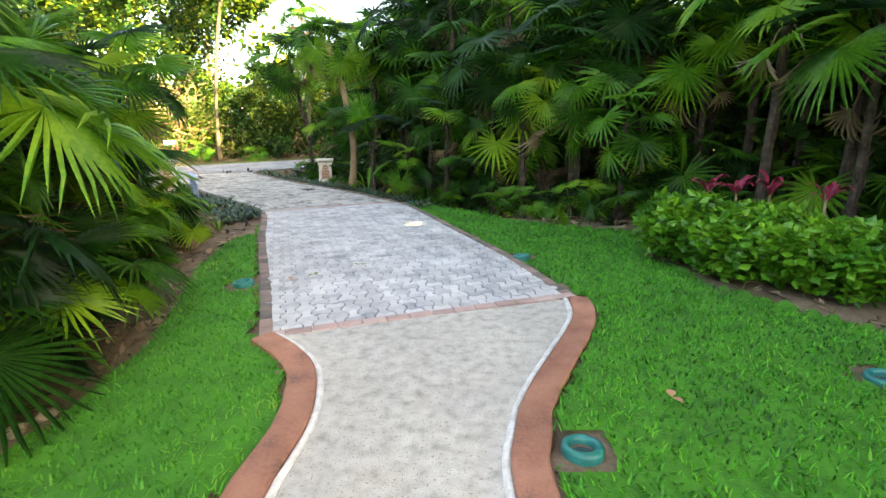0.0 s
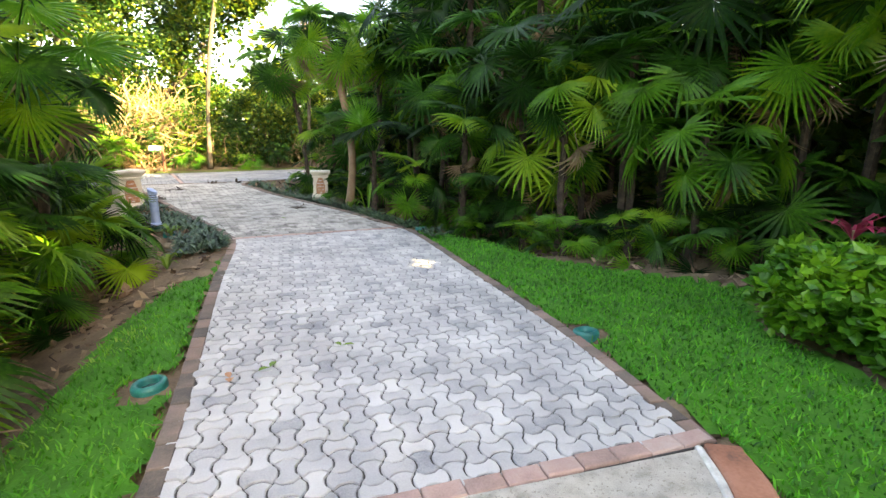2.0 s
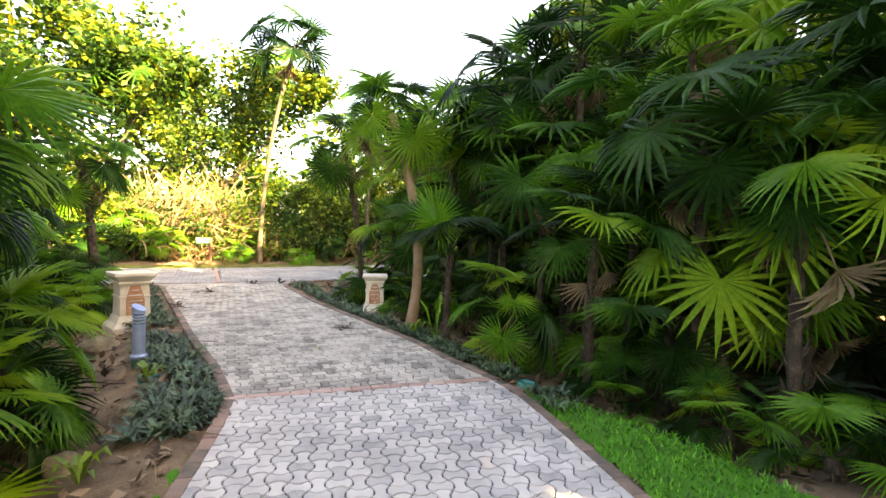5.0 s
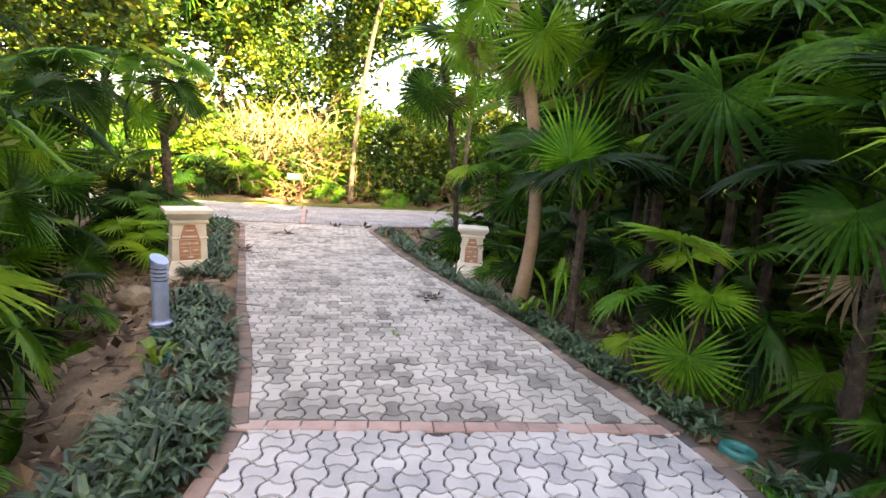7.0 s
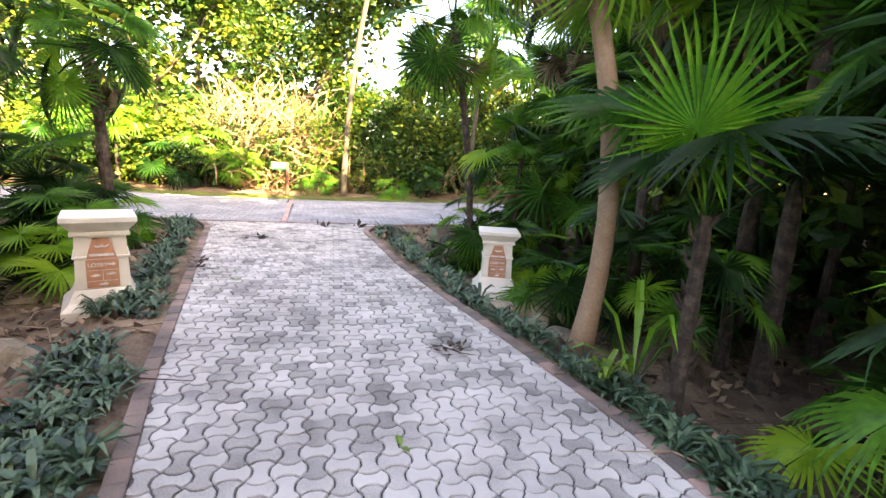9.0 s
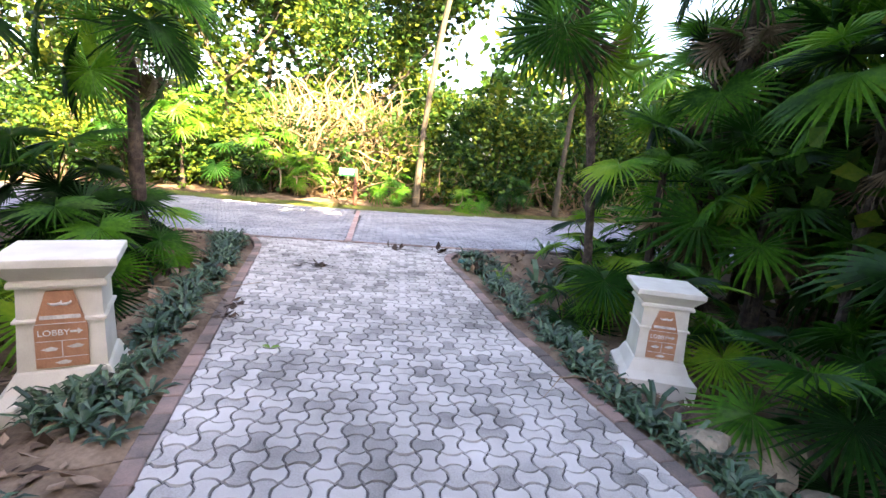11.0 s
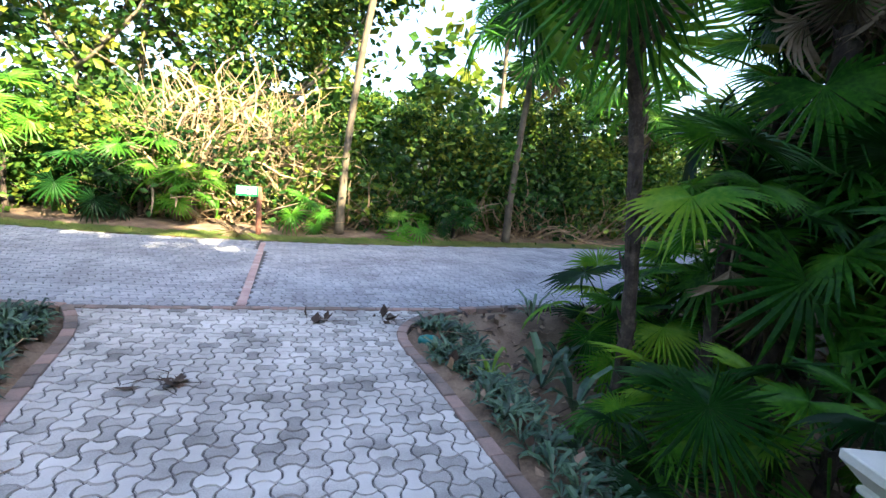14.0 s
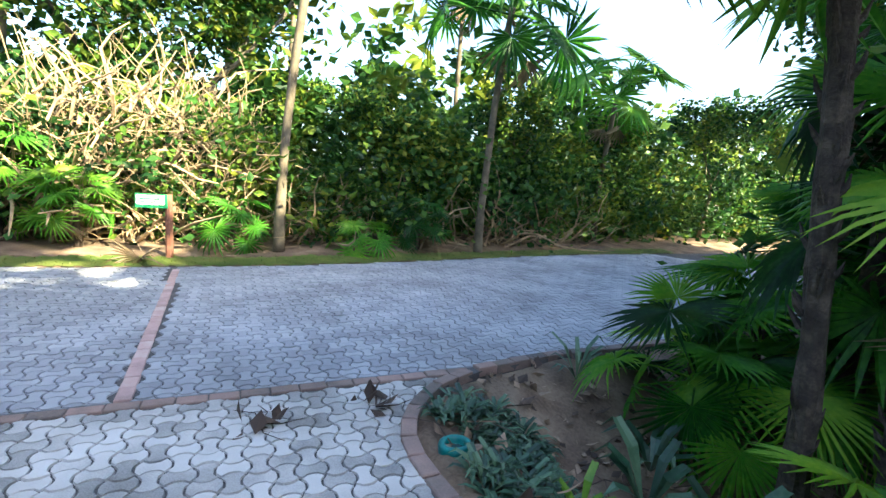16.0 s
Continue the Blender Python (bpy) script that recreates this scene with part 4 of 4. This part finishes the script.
# ---- shrub and pink plants on the lawn's edge ----
def shrub(x, y, rx, ry, h, seed):
    q = random.Random(seed)
    e = empty("shrub", pose(x, y, lie1(x, y)))
    b, g = Build(), Build()
    for i in range(26):
        a, t = q.uniform(0, 6.28), math.sqrt(q.random())
        tip = Vector((rx * t * math.cos(a), ry * t * math.sin(a), h * (1 - 0.35 * t * t) * q.uniform(0.75, 1.0)))
        b.tube([(tip.x * 0.3, tip.y * 0.3, -0.05), (tip.x * 0.6, tip.y * 0.6, tip.z * 0.5), tip], [0.012, 0.009, 0.004], 5)
    for i in range(3200):
        a, t = q.uniform(0, 6.28), q.random() ** 0.45
        top = h * (1 - 0.4 * t ** 3) * (0.92 + 0.16 * noise.noise(Vector((x + t * math.cos(a) * 4, y + t * math.sin(a) * 4, seed))))
        z = top * (1 - 0.85 * q.random() ** 2.0)
        w = 0.75 + 0.25 * math.sin(min(1, z / h * 1.6) * math.pi / 2)
        c = Vector((rx * t * w * math.cos(a), ry * t * w * math.sin(a), z))
        # Light from above is put into the tone: leaves get paler with height.
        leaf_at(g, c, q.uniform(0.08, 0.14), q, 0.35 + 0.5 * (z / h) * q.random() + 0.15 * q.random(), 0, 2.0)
    b.ob("stems", [M["greybark"]], e)
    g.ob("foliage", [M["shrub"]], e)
    return tagged(e, "rounded bright green shrub with small glossy leaves", "shrub", "shrubs beside the lawn")


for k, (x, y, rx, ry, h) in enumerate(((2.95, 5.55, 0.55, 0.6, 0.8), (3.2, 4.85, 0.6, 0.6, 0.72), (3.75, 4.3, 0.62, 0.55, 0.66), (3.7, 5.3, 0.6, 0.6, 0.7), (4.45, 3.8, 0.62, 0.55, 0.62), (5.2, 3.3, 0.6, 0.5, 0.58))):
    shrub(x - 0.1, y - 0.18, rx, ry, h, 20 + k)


def rosette(b, x, y, z, n, length, width, q, mi=0, lift=0.8, tone=None):
    """Strap leaves that arch out from one crown."""
    for i in range(n):
        a = i * 2.4 + q.uniform(-0.3, 0.3)
        d, s = Vector((math.cos(a), math.sin(a), 0)), Vector((-math.sin(a), math.cos(a), 0))
        L, up = length * q.uniform(0.7, 1.15), lift * q.uniform(0.5, 1.1)
        c = Vector((x, y, z))
        w = width * q.uniform(0.8, 1.2)
        m1, m2, tip = c + d * L * 0.35 + Vector((0, 0, up * L * 0.6)), c + d * L * 0.72 + Vector((0, 0, up * L * 0.8)), c + d * L + Vector((0, 0, up * L * 0.6))
        f = Vector((0, 0, 0.25 * w))
        b.add([c, m1 - s * w + f, m1, m1 + s * w + f, m2 - s * w * 0.8 + f, m2, m2 + s * w * 0.8 + f, tip],
              [(0, 1, 2), (0, 2, 3), (1, 4, 5, 2), (2, 5, 6, 3), (4, 7, 5), (5, 7, 6)], mi, q.random() if tone is None else tone)


q = random.Random(9)
for x, y in ((3.35, 5.95), (3.65, 5.85), (4.0, 5.75), (4.25, 5.2)):
    b = Build()
    z = lie1(x, y)
    b.tube([(0, 0, -0.05), (0.02, 0, 0.3), (0, 0, 0.75)], [0.02, 0.016, 0.014], 6, 1)
    rosette(b, 0, 0, 0.66, 9, 0.26, 0.032, q, 0, 1.2)
    o = b.ob("pink_cordyline", [M["pink"], M["twig"]])
    o.matrix_basis = pose(x, y, z)
    tagged(o, "pink-leaved cordyline plant behind the green shrubs", "plant", "pink plants")
for x, y, n, L, w in ((-1.95, 12.35, 8, 0.75, 0.03), (-5.15, 16.75, 10, 0.4, 0.04), (-5.0, 17.2, 9, 0.36, 0.036), (-4.85, 16.4, 9, 0.36, 0.036), (-5.4, 18.05, 10, 0.35, 0.02), (-6.9, 10.15, 10, 0.3, 0.03)):
    b = Build()
    rosette(b, 0, 0, 0, n, L, w, q, 0, 1.3)
    o = b.ob("strap_plant", [M["lily"] if x < -4.8 else M["shrub"]])
    o.matrix_basis = pose(x, y, lie1(x, y))
    tagged(o, "green plant with long arching strap leaves in the bed", "plant", "strap-leaved plants")
for x, y in ((-2.2, 11.75), (-3.55, 7.35), (-5.6, 16.35), (-4.55, 9.2)):
    b = Build()
    rosette(b, 0, 0, 0, 9, 0.2, 0.025, q, 0, 1.5)
    o = b.ob("bright_plant", [M["bright"]])
    o.matrix_basis = pose(x, y, lie1(x, y))
    tagged(o, "small yellow-green plant in the planting bed", "plant", "small bright plants")


# ---- low planting along the drive ----
def bed(line, side, w0, w1, n, seed, label):
    q = random.Random(seed)
    line = np.asarray(line)
    d = np.gradient(line, axis=0)
    d /= np.linalg.norm(d, axis=1)[:, None]
    pts = []
    for i in range(n):
        t = q.random() * (len(line) - 1)
        k = int(t)
        p = line[k] + (line[k + 1] - line[k]) * (t - k)
        w = side * (w0 + (w1 - w0) * q.random())
        x, y = p[0] - d[k][1] * w, p[1] + d[k][0] * w
        if all(math.hypot(x - r[0], y - r[1]) > 0.24 for r in RINGS) and noise.noise(Vector((x * 1.4, y * 1.4, seed))) > -0.35:
            pts.append((x, y))
    z = lie(pts)
    b = Build()
    for (x, y), h in zip(pts, z):
        rosette(b, x, y, h - 0.01, q.choice((7, 8, 9)), q.uniform(0.11, 0.22), q.uniform(0.012, 0.021), q, 0, q.uniform(0.4, 1.1))
    return tagged(b.ob("ground_cover", [M["lily"]]), label, "ground cover", kind="stuff")


bed(np.vstack([D1_L[-9:], D2_L[:24]]), 1, 0.08, 0.62, 400, 11, "low grey-green leafy planting along the driveway kerb")
bed(D2_L[22:], 1, 0.14, 0.52, 230, 12, "low grey-green leafy planting along the driveway kerb")
bed(D2_R[:34], -1, 0.05, 0.32, 230, 13, "low grey-green leafy planting along the driveway kerb")
bed(D2_R[34:-8], -1, 0.12, 0.8, 260, 14, "low grey-green leafy planting along the driveway kerb")
bed(D1_R[-10:], -1, 0.05, 0.3, 40, 15, "low grey-green leafy planting along the driveway kerb")

# ---- leaf litter, twigs, fallen fronds ----
q = random.Random(21)
cand = np.array([(q.uniform(-13, 6), q.uniform(1.5, 20)) for i in range(26000)])
ok = ~(inside(cand, DRIVE1) | inside(cand, DRIVE2) | inside(cand, ROAD) | inside(cand, LAWN_L) | inside(cand, LAWN_R) | inside(cand, PATH))
ok &= np.minimum(away(cand, LEFT_EDGE), away(cand, RIGHT_EDGE)) < 3.0
ok &= np.minimum(away(cand, LEFT_EDGE), away(cand, RIGHT_EDGE)) > 0.12
cand = cand[ok]
zz = lie(cand)
b = Build()
for (x, y), z in zip(cand, zz):
    leaf_at(b, Vector((x, y, z + q.uniform(0.005, 0.03))), q.uniform(0.05, 0.16), q, q.random(), 0, 3.0)
    if q.random() < 0.06:
        a, L = q.uniform(0, 6.28), q.uniform(0.15, 0.6)
        b.tube([(x, y, z + 0.02), (x + L * 0.5 * math.cos(a), y + L * 0.5 * math.sin(a), z + 0.05), (x + L * math.cos(a + 0.3), y + L * math.sin(a + 0.3), z + 0.02)], [0.006, 0.006, 0.003], 4, 0, q.random())
tagged(b.ob("leaf_litter", [M["litter"]]), "dry brown fallen leaves and twigs on the beds", "leaf litter", kind="stuff")
for k, (x, y, s, tw) in enumerate(((-7.45, 16.55, 0.26, 20), (-6.85, 16.95, 0.28, 120), (-7.62, 14.86, 0.26, 60), (-3.33, 11.8, 0.2, 10), (-7.1, 13.1, 0.2, 90), (-6.9, 12.9, 0.16, 150))):
    b = Build()
    for i in range(9):
        a = q.uniform(0, 6.28)
        leaf_at(b, Vector((q.gauss(0, s * 0.25), q.gauss(0, s * 0.25), q.uniform(0.006, 0.03))), s * q.uniform(0.3, 0.7), q, q.uniform(0, 0.3), 0, 4.0)
    for i in range(4):
        a = q.uniform(0, 6.28)
        b.tube([(0, 0, 0.012), (s * 0.5 * math.cos(a), s * 0.5 * math.sin(a), 0.02), (s * math.cos(a + 0.4), s * math.sin(a + 0.4), 0.01)], [0.006, 0.004, 0.002], 4, 0, 0.1)
    o = b.ob("dry_twig_clump", [M["litter"]])
    o.matrix_basis = pose(x, y, 0.0, 0, 0, tw)
    tagged(o, "dark dry clump of twigs and leaves fallen on the pavers", "debris", "debris on the driveway")
for x, y, m in ((-1.35, 4.75, "bright"), (-0.95, 5.1, "bright"), (1.27, 2.34, "plaque"), (-1.55, 4.6, "plaque"), (-3.2, 10.5, "bright"), (-6.1, 12.6, "bright")):
    b = Build()
    rosette(b, 0, 0, 0, 2, 0.09, 0.022, q, 0, 0.15)
    o = b.ob("fallen_leaf", [M[m]])
    o.matrix_basis = pose(x, y, 0.006 if x < 1.2 else lie1(x, y) + 0.05, 0, 0, q.uniform(0, 360))
    tagged(o, "single fallen leaf, yellowed and dry", "leaf", "fallen leaves")
o = new("fallen_frond", DEAD[0])
o.matrix_basis = pose(-11.0, 20.2, 0.05, 4, 8, 70) @ Matrix.Scale(1.2, 4)
tagged(o, "dry brown palm frond fallen on the road's edge", "frond")


# ---- lawns ----
def lawn(name, poly, n, seed, mat, label, soil="turf"):
    q = np.random.default_rng(seed)
    lo, hi = poly.min(0), poly.max(0)
    lo[1] = max(lo[1], 0.6)
    P = q.uniform(lo, hi, (n, 2))
    P = P[inside(P, poly)]
    for r in RINGS:
        P = P[np.hypot(P[:, 0] - r[0], P[:, 1] - r[1]) > 0.17]
    Z = lie(P)
    ang, lean = q.uniform(0, 2 * np.pi, len(P)), q.uniform(0.1, 1.1, len(P))
    hgt, wid = q.uniform(0.025, 0.065, len(P)), q.uniform(0.0035, 0.0075, len(P))
    c, s = np.cos(ang), np.sin(ang)
    base = np.column_stack([P, Z])
    side = np.column_stack([-s, c, 0 * s]) * wid[:, None]
    out = np.column_stack([c * lean, s * lean, np.ones(len(P))]) * hgt[:, None]
    mid, tip = base + out * 0.55, base + out * np.array([1.25, 1.25, 0.85])
    V = np.stack([base - side, base + side, mid + side * 0.8, mid - side * 0.8, tip], 1).reshape(-1, 3)
    b = Build()
    b.v = V.tolist()
    b.f = [f for k in range(0, 5 * len(P), 5) for f in ((k, k + 1, k + 2, k + 3), (k + 3, k + 2, k + 4))]
    b.mi = [0] * len(b.f)
    b.tone = np.repeat(q.random(len(P)), 5).tolist()
    tagged(b.ob("grass", [mat]), label, "grass", kind="stuff")
    xs2, ys2 = np.arange(poly[:, 0].min(), poly[:, 0].max(), 0.1), np.arange(poly[:, 1].min(), poly[:, 1].max(), 0.1)
    X, Y = np.meshgrid(xs2, ys2)
    Q = np.column_stack([X.ravel(), Y.ravel()])
    keep = inside(Q + 0.05, poly)
    for r in RINGS:
        keep &= np.hypot(Q[:, 0] + 0.05 - r[0], Q[:, 1] + 0.05 - r[1]) > 0.17
    keep = keep.reshape(X.shape)
    h = lie(Q) + 0.012
    w = len(xs2)
    t = Build()
    t.add(np.column_stack([Q, h]).tolist(), [(j * w + i, j * w + i + 1, (j + 1) * w + i + 1, (j + 1) * w + i) for j in range(len(ys2) - 1) for i in range(w - 1) if keep[j, i]])
    tagged(t.ob(name, [M[soil]], smooth=True), "dense green turf under the lawn's blades", "lawn", kind="structure")


lawn("lawn_1", LAWN_R, 100000, 1, M["grass"], "dense bright green mown lawn grass")
lawn("lawn_2", LAWN_L, 44000, 2, M["drygrass"], "green lawn strip with dry yellow patches beside the gully")

VERGE = np.vstack([ROAD_FAR[12:60] + (-0.02, 0.04), (ROAD_FAR[12:60] + (-0.3, 0.55))[::-1]])
lawn("lawn_3", VERGE, 26000, 3, M["verge"], "thin olive grass verge along the far side of the road", "verge")

# ---- kerb bricks ----
def brick_mesh(l, w, h):
    b = Build()
    a, c, e = l / 2, w / 2, 0.006
    b.add([(-a, -c, -h), (a, -c, -h), (a, c, -h), (-a, c, -h), (-a, -c, -e), (a, -c, -e), (a, c, -e), (-a, c, -e), (-a + e, -c + e, 0), (a - e, -c + e, 0), (a - e, c - e, 0), (-a + e, c - e, 0)],
          [(0, 1, 5, 4), (1, 2, 6, 5), (2, 3, 7, 6), (3, 0, 4, 7), (4, 5, 9, 8), (5, 6, 10, 9), (6, 7, 11, 10), (7, 4, 8, 11), (8, 9, 10, 11)])
    return b


BRICK = brick_mesh(0.186, 0.10, 0.08).mesh("brick", [M["brick"]])
PINK = brick_mesh(0.186, 0.10, 0.08).mesh("brick", [M["pinkbrick"]])


def lay_bricks(parent, line, inset, me, z=0.006, step=0.193):
    line = np.asarray(line, float)
    seg = np.hypot(*np.diff(line, axis=0).T)
    s = np.concatenate([[0], np.cumsum(seg)])
    for k in range(int(s[-1] / step)):
        at = (k + 0.5) * step
        x, y = np.interp(at, s, line[:, 0]), np.interp(at, s, line[:, 1])
        x1, y1 = np.interp(at + 0.05, s, line[:, 0]), np.interp(at + 0.05, s, line[:, 1])
        x0, y0 = np.interp(at - 0.05, s, line[:, 0]), np.interp(at - 0.05, s, line[:, 1])
        a = math.atan2(y1 - y0, x1 - x0)
        o = new("brick", me)
        o.parent = parent
        o.matrix_basis = pose(x - math.sin(a) * inset, y + math.cos(a) * inset, z + rnd.uniform(-0.004, 0.004), rnd.uniform(-2, 2), rnd.uniform(-1, 1), math.degrees(a) + rnd.uniform(-1.5, 1.5))


lay_bricks(drive_1, D1_L, -0.05, BRICK)
lay_bricks(drive_1, D1_R, 0.05, BRICK)
lay_bricks(drive_2, D2_L, -0.05, BRICK, 0.016)
lay_bricks(drive_2, D2_R, 0.05, BRICK, 0.016)
lay_bricks(drive_1, np.array(BAND_A), 0.06, PINK, 0.007)
lay_bricks(drive_2, np.array(BAND_B), 0.025, PINK, 0.007)
lay_bricks(road, np.array(BAND_C), 0.025, BRICK, 0.006)
lay_bricks(road, ROAD_NEAR_R[:26], 0.05, BRICK, 0.016)
lay_bricks(road, ROAD_NEAR_L[:18], -0.05, BRICK, 0.016)
lay_bricks(road, np.array([(-8.42, 16.6), (-10.95, 20.4)]), 0.0, PINK, 0.006)


# ---- interlocking pavers ----
PITCH = 0.124
END_A, END_B, END_C = np.array(BAND_A), np.array(BAND_B), np.array(BAND_C)


def paver_outline(upright, grow):
    """Square cell with two waisted and two swollen sides."""
    d, h = 0.20 * PITCH, PITCH / 2 - 0.005 - grow
    pts = []
    for side in range(4):
        swell = (1 if side % 2 == 0 else -1) * (1 if upright else -1)
        for k in range(4):
            t = k / 4
            u = -h + 2 * h * t
            w = h + swell * d * (0, 0.86, 1.0, 0.86)[k]
            pts.append(((u, -w), (w, u), (-u, w), (-w, -u))[side])
    return pts


def paver_shape(b, upright, m=None, tone=0.5, plain=False, every=1):
    n = 16 // every
    rows = [[(x, y, z) for x, y in paver_outline(upright, gr)[::every]] for gr, z in (((0, -0.016), (0.003, 0)) if plain else ((0, -0.03), (0, -0.005), (0.005, 0)))]
    v = [p for r in rows for p in r]
    if m is not None:
        v = [m @ Vector(p) for p in v]
    b.add(v, [(r * n + k, r * n + (k + 1) % n, (r + 1) * n + (k + 1) % n, (r + 1) * n + k) for r in range(len(rows) - 1) for k in range(n)] + [tuple(range(len(v) - n, len(v)))], 0, tone)


def press(bit, line, poly):
    """Trim a paver to the kerb: its points past the kerb's inner side are moved back to it."""
    V = np.array([tuple(v) for v in bit.v])
    P = V[:, :2]
    best, foot, way = np.full(len(P), 1e9), np.zeros((len(P), 2)), np.zeros((len(P), 2))
    for a, b in zip(line[:-1], line[1:]):
        d = b - a
        t = np.clip(((P - a) @ d) / (d @ d), 0, 1)
        f = a + t[:, None] * d
        r = np.hypot(*(P - f).T)
        m = r < best
        best[m], foot[m], way[m] = r[m], f[m], np.array([-d[1], d[0]]) / np.linalg.norm(d)
    probe = inside(foot + way * 0.02, poly)
    way[~probe] *= -1
    depth = ((P - foot) * way).sum(1)
    push = np.maximum(0, 0.098 - depth) * (best < 0.25)
    V[:, :2] += way * push[:, None]
    bit.v = V.tolist()


def pave(parent, poly, turn, origin, edge, mats, near, single, reach=1e9, gaps=(), cut=(), fine=5.0):
    meshes, extra = [], []
    for up in (0, 1):
        b = Build()
        paver_shape(b, up)
        meshes.append(b.mesh("paver", [mats[0]]))
    a = radians(turn)
    c, s = math.cos(a), math.sin(a)
    ij = np.array([(i, j) for i in range(-190, 191) for j in range(-190, 191)])
    P = np.column_stack([origin[0] + PITCH * (ij[:, 0] * c - ij[:, 1] * s), origin[1] + PITCH * (ij[:, 0] * s + ij[:, 1] * c)])
    within = inside(P, poly) & (np.hypot(P[:, 0] - near[0], P[:, 1] - near[1]) < reach)
    ok = within.copy()
    for line, gap in gaps:
        ok &= away(P, line) > gap
    ok &= np.hypot(P[:, 0] - near[0], P[:, 1] - near[1]) < reach
    trimmed = within & ~ok
    for line, gap in gaps:
        trimmed &= away(P, line) > (0.035 if any(line is c for c in cut) else gap)
    for p, (i, j) in zip(P[trimmed], ij[trimmed]):
        bit = Build()
        paver_shape(bit, int(i + j) % 2, pose(p[0], p[1], rnd.uniform(-0.003, 0.001), 0, 0, turn))
        for line in cut:
            press(bit, line, poly)
        extra.append((bit.v, bit.f))
    P, ij = P[ok], ij[ok]
    order = np.argsort(np.hypot(P[:, 0] - near[0], P[:, 1] - near[1]))
    rest = Build()
    for r, k in enumerate(order):
        up = int(ij[k].sum()) % 2
        m = pose(P[k][0], P[k][1], rnd.uniform(-0.003, 0.003), rnd.gauss(0, 0.5), rnd.gauss(0, 0.5), turn + rnd.gauss(0, 0.6))
        if r < single:
            o = new("paver", meshes[up])
            o.parent = parent
            o.matrix_basis = m
        else:
            paver_shape(rest, up, m, rnd.random(), True, 2 if math.hypot(P[k][0] - near[0], P[k][1] - near[1]) > fine else 1)
    for v, f in extra:
        rest.add(v, f, 0, rnd.random())
    tagged(rest.ob("pavers", [mats[1]], parent), kind="stuff")


pave(drive_1, DRIVE1, 18.5, (-0.4, 4.2), 0.15, (M["paver1"], M["paver1s"]), (-0.5, 4.6), 290, gaps=((D1_L, 0.118), (D1_R, 0.118), (END_A, 0.118), (END_B, 0.0)), cut=(D1_L, D1_R, END_A))
pave(drive_2, DRIVE2, 31.0, (-4.0, 11.5), 0.15, (M["paver2"], M["paver2s"]), (-3.6, 11.0), 290, gaps=((D2_L, 0.118), (D2_R, 0.118), (END_B, 0.118), (END_C, 0.0)), cut=(D2_L, D2_R, END_B), fine=8.0)
LANE = np.array([(-8.42, 16.6), (-10.95, 20.4)])
pave(road, ROAD, 32.5, (-8.0, 18.0), 0.15, (M["paver3"], M["paver3s"]), (-8.0, 18.0), 120, reach=11, gaps=((ROAD_NEAR_R, 0.118), (ROAD_NEAR_L, 0.118), (ROAD_FAR, 0.08), (END_C, 0.118), (LANE, 0.06)), cut=(ROAD_NEAR_R, ROAD_NEAR_L, END_C))
